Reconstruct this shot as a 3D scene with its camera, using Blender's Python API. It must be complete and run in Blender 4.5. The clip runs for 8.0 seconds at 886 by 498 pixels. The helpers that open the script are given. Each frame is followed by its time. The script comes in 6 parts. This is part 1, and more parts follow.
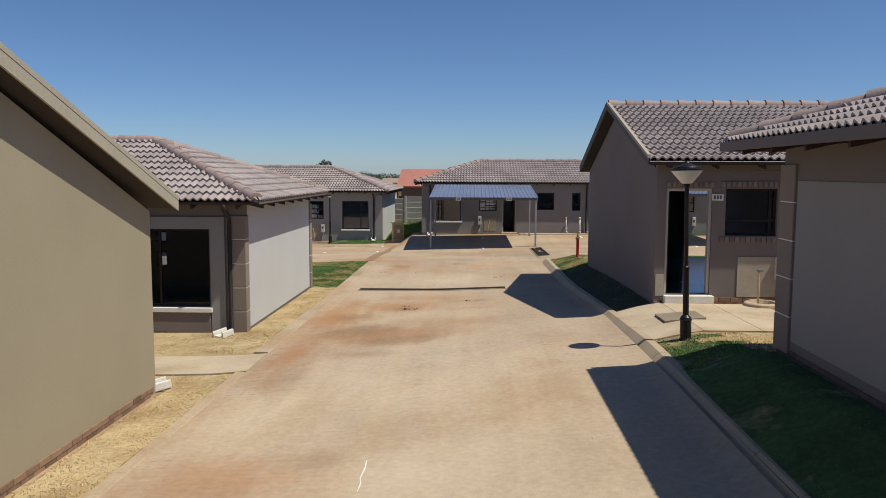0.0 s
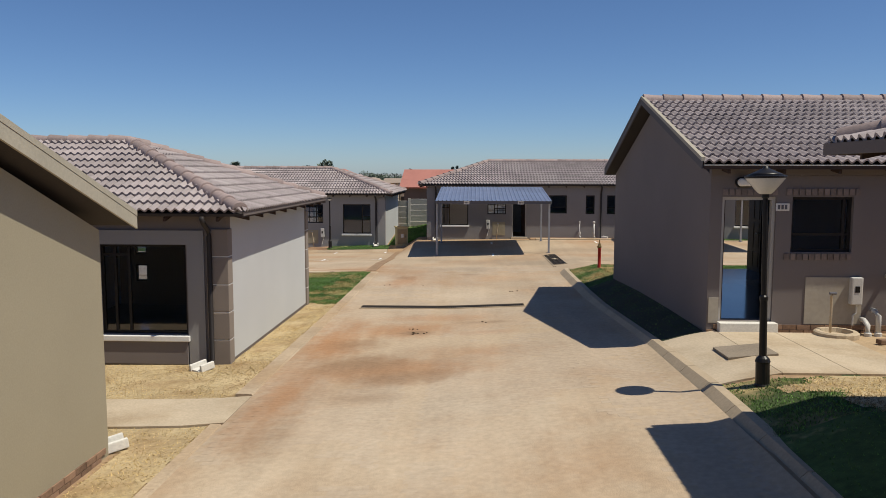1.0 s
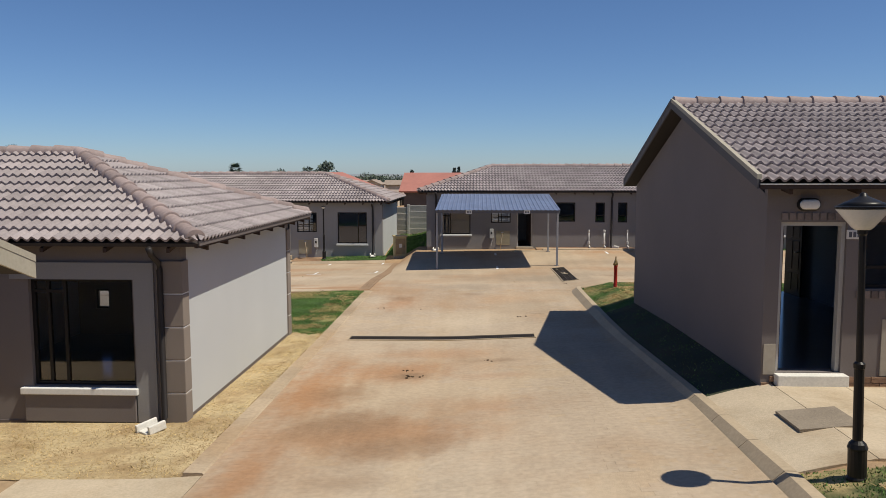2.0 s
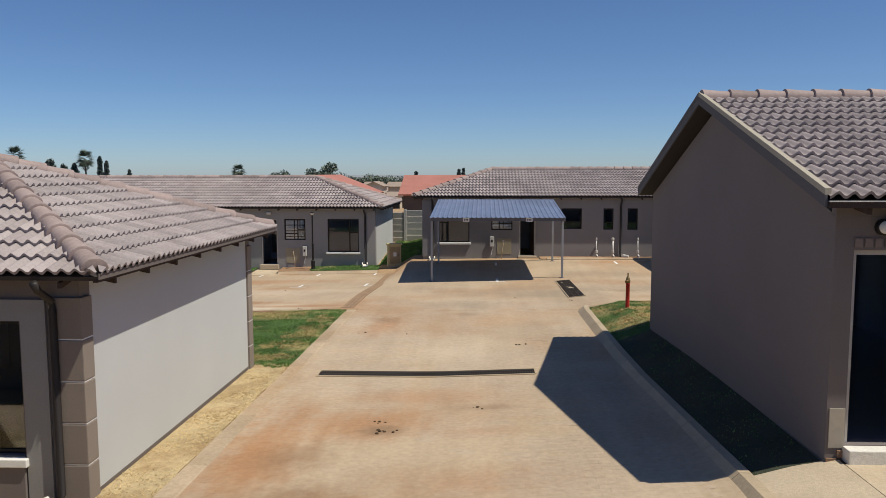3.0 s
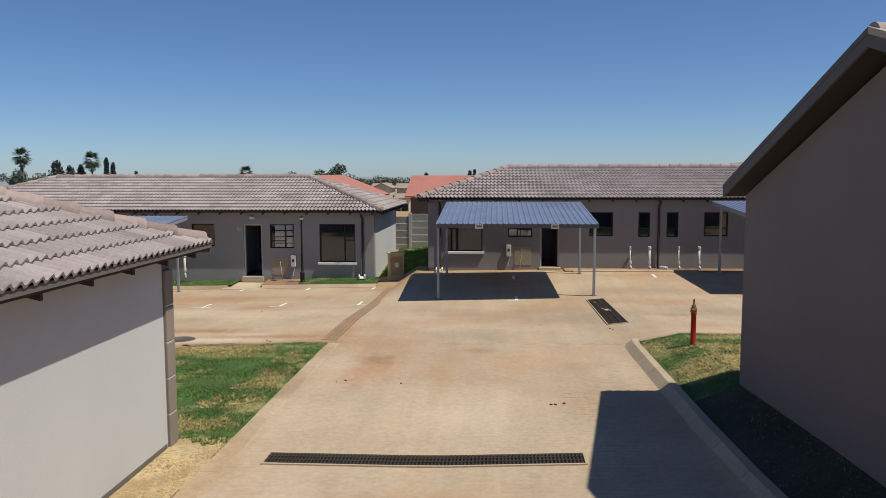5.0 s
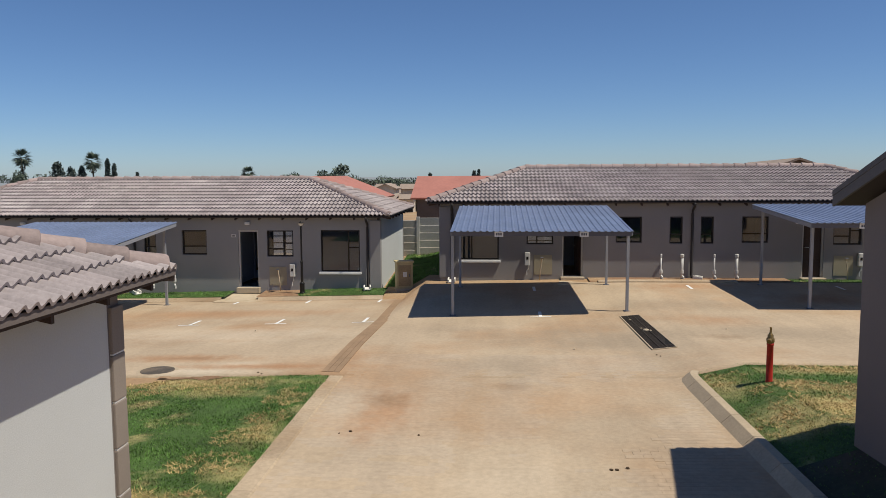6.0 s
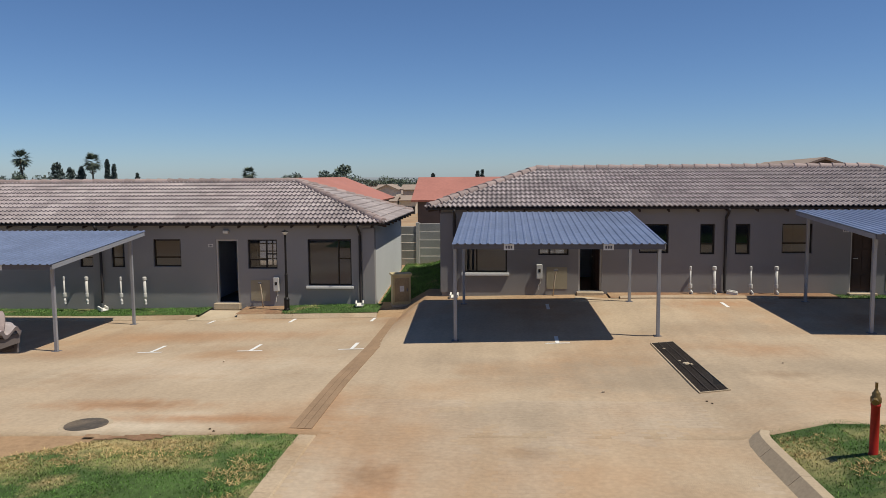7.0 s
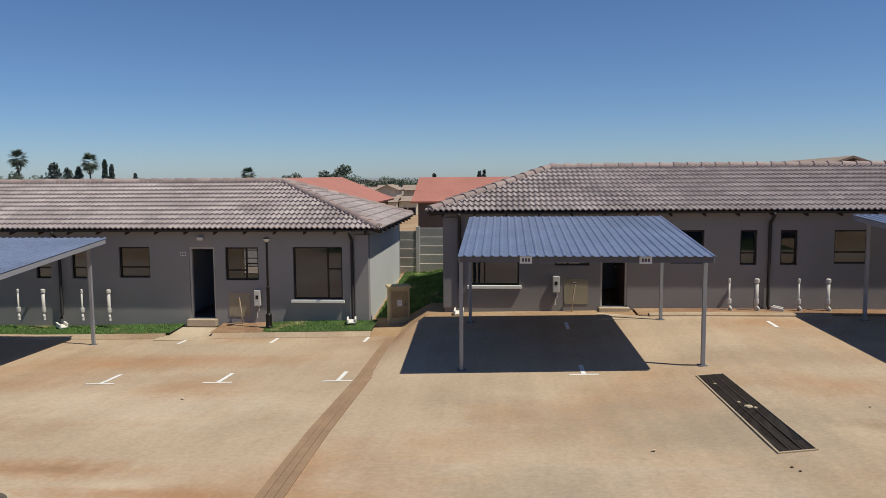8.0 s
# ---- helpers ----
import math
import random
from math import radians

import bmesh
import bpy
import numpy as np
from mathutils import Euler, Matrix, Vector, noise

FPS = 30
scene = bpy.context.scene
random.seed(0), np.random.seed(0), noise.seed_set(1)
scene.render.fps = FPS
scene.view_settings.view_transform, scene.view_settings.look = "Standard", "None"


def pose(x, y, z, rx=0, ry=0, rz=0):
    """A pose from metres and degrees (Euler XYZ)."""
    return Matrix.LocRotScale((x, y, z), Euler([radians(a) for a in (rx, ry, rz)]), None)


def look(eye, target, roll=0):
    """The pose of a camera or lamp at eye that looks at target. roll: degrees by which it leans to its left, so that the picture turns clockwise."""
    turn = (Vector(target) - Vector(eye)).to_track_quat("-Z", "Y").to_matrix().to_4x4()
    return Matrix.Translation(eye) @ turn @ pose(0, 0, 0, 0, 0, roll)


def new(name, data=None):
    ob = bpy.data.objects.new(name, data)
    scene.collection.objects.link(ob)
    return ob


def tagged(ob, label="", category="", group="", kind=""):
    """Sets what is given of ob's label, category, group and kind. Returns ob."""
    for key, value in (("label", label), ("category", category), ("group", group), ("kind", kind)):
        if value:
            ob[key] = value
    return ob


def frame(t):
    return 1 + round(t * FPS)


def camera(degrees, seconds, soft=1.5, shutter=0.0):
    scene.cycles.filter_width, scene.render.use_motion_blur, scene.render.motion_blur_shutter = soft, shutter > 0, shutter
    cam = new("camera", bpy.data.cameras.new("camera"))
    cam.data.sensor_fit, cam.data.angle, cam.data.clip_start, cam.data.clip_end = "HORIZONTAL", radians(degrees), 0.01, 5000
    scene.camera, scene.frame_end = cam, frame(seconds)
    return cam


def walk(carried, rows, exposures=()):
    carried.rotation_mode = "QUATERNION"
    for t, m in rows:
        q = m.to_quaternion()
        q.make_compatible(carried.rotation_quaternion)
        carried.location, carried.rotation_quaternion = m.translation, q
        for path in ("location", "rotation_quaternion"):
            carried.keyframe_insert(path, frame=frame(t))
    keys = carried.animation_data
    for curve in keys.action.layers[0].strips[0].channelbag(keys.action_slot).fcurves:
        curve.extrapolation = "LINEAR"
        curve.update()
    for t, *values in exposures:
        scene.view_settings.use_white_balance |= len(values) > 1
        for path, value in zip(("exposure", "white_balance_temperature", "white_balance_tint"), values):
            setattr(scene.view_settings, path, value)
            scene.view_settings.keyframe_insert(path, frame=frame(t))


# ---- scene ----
cam = camera(60.0, 8.0, soft=0.4)
PATH = [
    (0, (0.798, 2.584, 3.307), (0.712, 4.572, 3.108), 0.2),
    (0.5, (0.65, 3.586, 3.334), (0.559, 5.574, 3.135), 0.2),
    (1, (0.47, 4.737, 3.413), (0.38, 6.725, 3.212), 0.1),
    (1.5, (0.376, 5.814, 3.552), (0.286, 7.802, 3.351), -0.0),
    (3, (0.687, 9.324, 3.797), (0.577, 11.311, 3.599), -0.1),
    (3.5, (0.799, 10.47, 3.757), (0.684, 12.457, 3.561), -0.1),
    (4, (0.813, 11.671, 3.705), (0.69, 13.658, 3.512), -0.1),
    (5.5, (0.237, 14.907, 3.656), (0.094, 16.893, 3.463), -0.2),
    (6, (0.014, 16.198, 3.708), (-0.132, 18.183, 3.515), -0.3),
    (6.5, (-0.046, 17.578, 3.763), (-0.197, 19.563, 3.568), -0.3),
    (7, (-0.136, 19.097, 3.778), (-0.291, 21.082, 3.585), -0.4),
    (7.5, (-0.256, 20.457, 3.768), (-0.411, 22.442, 3.577), -0.3),
    (8, (-0.411, 21.937, 3.745), (-0.569, 23.922, 3.553), -0.4),
]
walk(cam, [(t, look(eye, target, roll)) for t, eye, target, roll in PATH], [(0.0, -0.20, 6600.0, 10.0), (5.5, -0.18, 6570.0, 10.0), (8.0, -0.25, 6560.0, 10.0)])

# ---- light ----
SUN = Vector((0.50, -0.165, 1.0)).normalized()
world = bpy.data.worlds.new("world")
scene.world = world
world.use_nodes = True
wn = world.node_tree.nodes
sky = wn.new("ShaderNodeTexSky")
sky.sky_type = "NISHITA"
sky.sun_disc = False
sky.sun_elevation = math.asin(SUN.z)
sky.sun_rotation = math.atan2(SUN.x, SUN.y)
sky.altitude = 1500
sky.air_density, sky.dust_density, sky.ozone_density = 0.88, 0.8, 10.5
wn["Background"].inputs["Strength"].default_value = 0.106
world.node_tree.links.new(sky.outputs[0], wn["Background"].inputs["Color"])
sun_data = bpy.data.lights.new("sun", "SUN")
sun_data.energy, sun_data.angle, sun_data.color = 5.0, radians(0.55), (1.0, 0.94, 0.80)
sun = new("sun", sun_data)
sun.matrix_world = look(SUN * 60, (0, 0, 0))


# ---- materials ----
def mat(name, base, rough=0.8, metal=0.0, spread=0.12, fine=40.0, coarse=1.2, bump=0.15, bump_scale=60.0,
        second=None, second_scale=0.8, second_at=(0.45, 0.7), island=0.0, spec=0.3, streak=0.0, stains=()):
    """A weathered surface: base colour varied at two scales, an optional second colour in patches, bump from noise."""
    m = bpy.data.materials.new(name)
    m.use_nodes = True
    nt = m.node_tree
    n, l = nt.nodes, nt.links
    b = n["Principled BSDF"]
    geo = n.new("ShaderNodeNewGeometry")
    pos = geo.outputs["Position"]

    def noise_node(scale, detail=4):
        k = n.new("ShaderNodeTexNoise")
        k.inputs["Scale"].default_value, k.inputs["Detail"].default_value = scale, detail
        l.new(pos, k.inputs["Vector"])
        return k.outputs["Fac"]

    def math_node(op, a, c):
        k = n.new("ShaderNodeMath")
        k.operation = op
        for i, v in enumerate((a, c)):
            if isinstance(v, (int, float)):
                k.inputs[i].default_value = v
            else:
                l.new(v, k.inputs[i])
        return k.outputs[0]

    v = math_node("ADD", math_node("MULTIPLY", noise_node(fine), 0.5), math_node("MULTIPLY", noise_node(coarse, 6), 0.5))
    if island:
        info = n.new("ShaderNodeObjectInfo")
        r = math_node("FRACT", math_node("ADD", info.outputs["Random"], geo.outputs["Random Per Island"]), 0)
        v = math_node("ADD", v, math_node("MULTIPLY", math_node("SUBTRACT", r, 0.5), island))
    if streak:
        stretch = n.new("ShaderNodeVectorMath")
        stretch.operation = "MULTIPLY"
        stretch.inputs[1].default_value = (2.6, 0.16, 1.0)
        l.new(pos, stretch.inputs[0])
        along = n.new("ShaderNodeTexNoise")
        along.inputs["Scale"].default_value, along.inputs["Detail"].default_value = 1.0, 5
        l.new(stretch.outputs[0], along.inputs["Vector"])
        v = math_node("ADD", v, math_node("MULTIPLY", math_node("SUBTRACT", along.outputs["Fac"], 0.5), streak))
    k = n.new("ShaderNodeMapRange")
    k.inputs["From Min"].default_value, k.inputs["From Max"].default_value = 0.25, 0.75
    k.inputs["To Min"].default_value, k.inputs["To Max"].default_value = 1 - spread * 1.6, 1 + spread * 1.6
    k.clamp = False
    l.new(v, k.inputs["Value"])
    colour = n.new("ShaderNodeRGB")
    colour.outputs[0].default_value = (*base, 1)
    c = colour.outputs[0]
    if second:
        ramp = n.new("ShaderNodeMapRange")
        ramp.inputs["From Min"].default_value, ramp.inputs["From Max"].default_value = second_at
        warp = math_node("ADD", math_node("MULTIPLY", noise_node(second_scale, 4), 0.85), math_node("MULTIPLY", noise_node(second_scale * 9, 3), 0.15))
        l.new(warp, ramp.inputs["Value"])
        mix = n.new("ShaderNodeMix")
        mix.data_type = "RGBA"
        l.new(ramp.outputs[0], mix.inputs["Factor"])
        l.new(c, mix.inputs["A"])
        mix.inputs["B"].default_value = (*second, 1)
        c = mix.outputs["Result"]
    # sand, mud and dust spilt at certain places: (colour, ((x, y, rx, ry, strength), ...))
    if stains:
        run = n.new("ShaderNodeVectorMath")
        run.operation = "MULTIPLY"
        run.inputs[1].default_value = (5.0, 0.9, 1.0)
        l.new(pos, run.inputs[0])
        wheel = n.new("ShaderNodeTexNoise")
        wheel.inputs["Scale"].default_value, wheel.inputs["Detail"].default_value = 1.0, 6
        l.new(run.outputs[0], wheel.inputs["Vector"])
        ragged = math_node("ADD", math_node("MULTIPLY", noise_node(0.9, 6), 1.2), math_node("MULTIPLY", noise_node(5.0, 9), 0.8))
        ragged = math_node("ADD", ragged, math_node("MULTIPLY", wheel.outputs["Fac"], 0.7))
    for tint, spots in stains:
        total = None
        for x, y, rx, ry, s in spots:
            off, size, far = [n.new("ShaderNodeVectorMath") for _ in range(3)]
            off.operation, size.operation, far.operation = "SUBTRACT", "MULTIPLY", "LENGTH"
            off.inputs[1].default_value, size.inputs[1].default_value = (x, y, 0), (1 / rx, 1 / ry, 0)
            l.new(pos, off.inputs[0])
            l.new(off.outputs[0], size.inputs[0])
            l.new(size.outputs[0], far.inputs[0])
            fade = n.new("ShaderNodeMapRange")
            fade.interpolation_type = "SMOOTHSTEP"
            fade.inputs["From Min"].default_value, fade.inputs["From Max"].default_value = 2.60, 1.35
            fade.inputs["To Min"].default_value, fade.inputs["To Max"].default_value = 0.0, s
            l.new(math_node("ADD", far.outputs["Value"], ragged), fade.inputs["Value"])
            total = fade.outputs[0] if total is None else math_node("MAXIMUM", total, fade.outputs[0])
        mix = n.new("ShaderNodeMix")
        mix.data_type = "RGBA"
        l.new(total, mix.inputs["Factor"])
        l.new(c, mix.inputs["A"])
        mix.inputs["B"].default_value = (*tint, 1)
        c = mix.outputs["Result"]
    mul = n.new("ShaderNodeVectorMath")
    mul.operation = "MULTIPLY"
    l.new(c, mul.inputs[0])
    l.new(k.outputs[0], mul.inputs[1])
    l.new(mul.outputs[0], b.inputs["Base Color"])
    b.inputs["Roughness"].default_value, b.inputs["Metallic"].default_value = rough, metal
    b.inputs["Specular IOR Level"].default_value = spec
    if bump:
        bn = n.new("ShaderNodeBump")
        bn.inputs["Strength"].default_value, bn.inputs["Distance"].default_value = bump, 0.02
        l.new(noise_node(bump_scale, 5), bn.inputs["Height"])
        l.new(bn.outputs[0], b.inputs["Normal"])
    return m


def glass(name, tint):
    m = bpy.data.materials.new(name)
    m.use_nodes = True
    n, l = m.node_tree.nodes, m.node_tree.links
    n.remove(n["Principled BSDF"])
    g, tr, mix, fr = n.new("ShaderNodeBsdfGlossy"), n.new("ShaderNodeBsdfTransparent"), n.new("ShaderNodeMixShader"), n.new("ShaderNodeFresnel")
    g.inputs["Roughness"].default_value = 0.02
    tr.inputs["Color"].default_value = (*tint, 1)
    fr.inputs["IOR"].default_value = 1.66
    l.new(fr.outputs[0], mix.inputs[0])
    l.new(tr.outputs[0], mix.inputs[1])
    l.new(g.outputs[0], mix.inputs[2])
    l.new(mix.outputs[0], n["Material Output"].inputs["Surface"])
    return m


SPILLS = (
    ((0.58, 0.49, 0.375), ((0.4, 13.3, 1.9, 2.6, 0.5), (0.6, 9.0, 1.8, 2.5, 0.45), (-5.5, 29.75, 1.3, 0.55, 0.8), (-6.6, 34.2, 3.4, 1.6, 0.55), (-5.0, 30.2, 0.7, 0.4, 0.8), (0.2, 24.6, 1.2, 1.6, 0.4),
                          (-1.9, 12.0, 0.7, 3.0, 0.5))),
    ((0.375, 0.205, 0.105), ((-2.2, 18.8, 0.8, 2.4, 1.0), (-1.1, 19.9, 1.2, 0.9, 0.8), (-2.2, 15.0, 0.6, 2.2, 0.85), (-1.2, 16.6, 1.8, 1.0, 0.8), (0.3, 17.6, 1.4, 0.7, 0.5), (-1.7, 9.6, 1.2, 1.0, 0.7), (-1.7, 27.3, 0.6, 1.4, 0.75),
                           (-4.3, 30.15, 2.2, 0.30, 0.85), (-6.4, 31.0, 1.9, 0.45, 0.8), (-8.0, 38.6, 5.5, 0.9, 0.5), (-3.2, 41.2, 0.5, 1.2, 0.7), (6.0, 40.7, 2.4, 0.7, 0.75), (9.2, 38.5, 1.6, 1.2, 0.5),
                           (-2.95, 30.6, 0.4, 1.2, 0.6), (-0.5, 21.3, 1.4, 0.5, 0.5), (5.4, 35.2, 1.4, 1.0, 0.5), (-10.5, 36.5, 1.8, 1.2, 0.5), (0.6, 19.4, 0.8, 0.35, 0.4))),
    ((0.335, 0.265, 0.19), ((2.4, 33.2, 2.8, 1.9, 0.85), (0.2, 30.6, 1.6, 1.2, 0.7), (5.0, 37.6, 2.2, 1.4, 0.6), (6.5, 33.5, 2.0, 1.4, 0.7), (1.6, 26.4, 1.2, 1.4, 0.5), (-0.6, 34.6, 1.2, 0.6, 0.5))),
    ((0.25, 0.165, 0.10), ((-0.75, 19.6, 0.35, 0.25, 0.8), (0.7, 20.6, 0.7, 0.22, 0.55), (-1.6, 17.0, 0.9, 0.8, 0.7), (-0.6, 16.0, 1.0, 0.5, 0.5), (-1.7, 18.6, 0.6, 0.7, 0.6), (-1.9, 13.4, 0.5, 1.2, 0.5), (-0.9, 10.2, 0.5, 0.4, 0.45), (-1.75, 27.9, 0.4, 0.5, 0.55), (0.2, 28.8, 0.6, 0.3, 0.4),
                          (4.9, 33.0, 0.7, 0.35, 0.5), (-6.2, 31.0, 0.8, 0.2, 0.5), (-1.1, 14.9, 0.7, 0.3, 0.4))),
)
DRY = (((0.45, 0.36, 0.17), ((-5.6, 29.0, 2.6, 0.45, 0.95), (-4.6, 28.3, 0.9, 0.35, 0.6), (-6.8, 28.0, 1.1, 0.5, 0.7), (-3.3, 26.3, 0.35, 0.7, 0.7), (-3.2, 24.9, 0.35, 0.4, 0.6), (-4.4, 24.1, 1.2, 0.35, 0.8),
                             (4.7, 26.6, 1.4, 0.7, 0.95), (5.6, 28.9, 1.4, 0.4, 0.8), (3.6, 28.4, 0.35, 0.9, 0.7), (4.1, 25.9, 0.8, 0.4, 0.7), (6.6, 27.6, 0.8, 0.6, 0.7), (5.2, 27.6, 1.2, 0.4, 0.7))),)
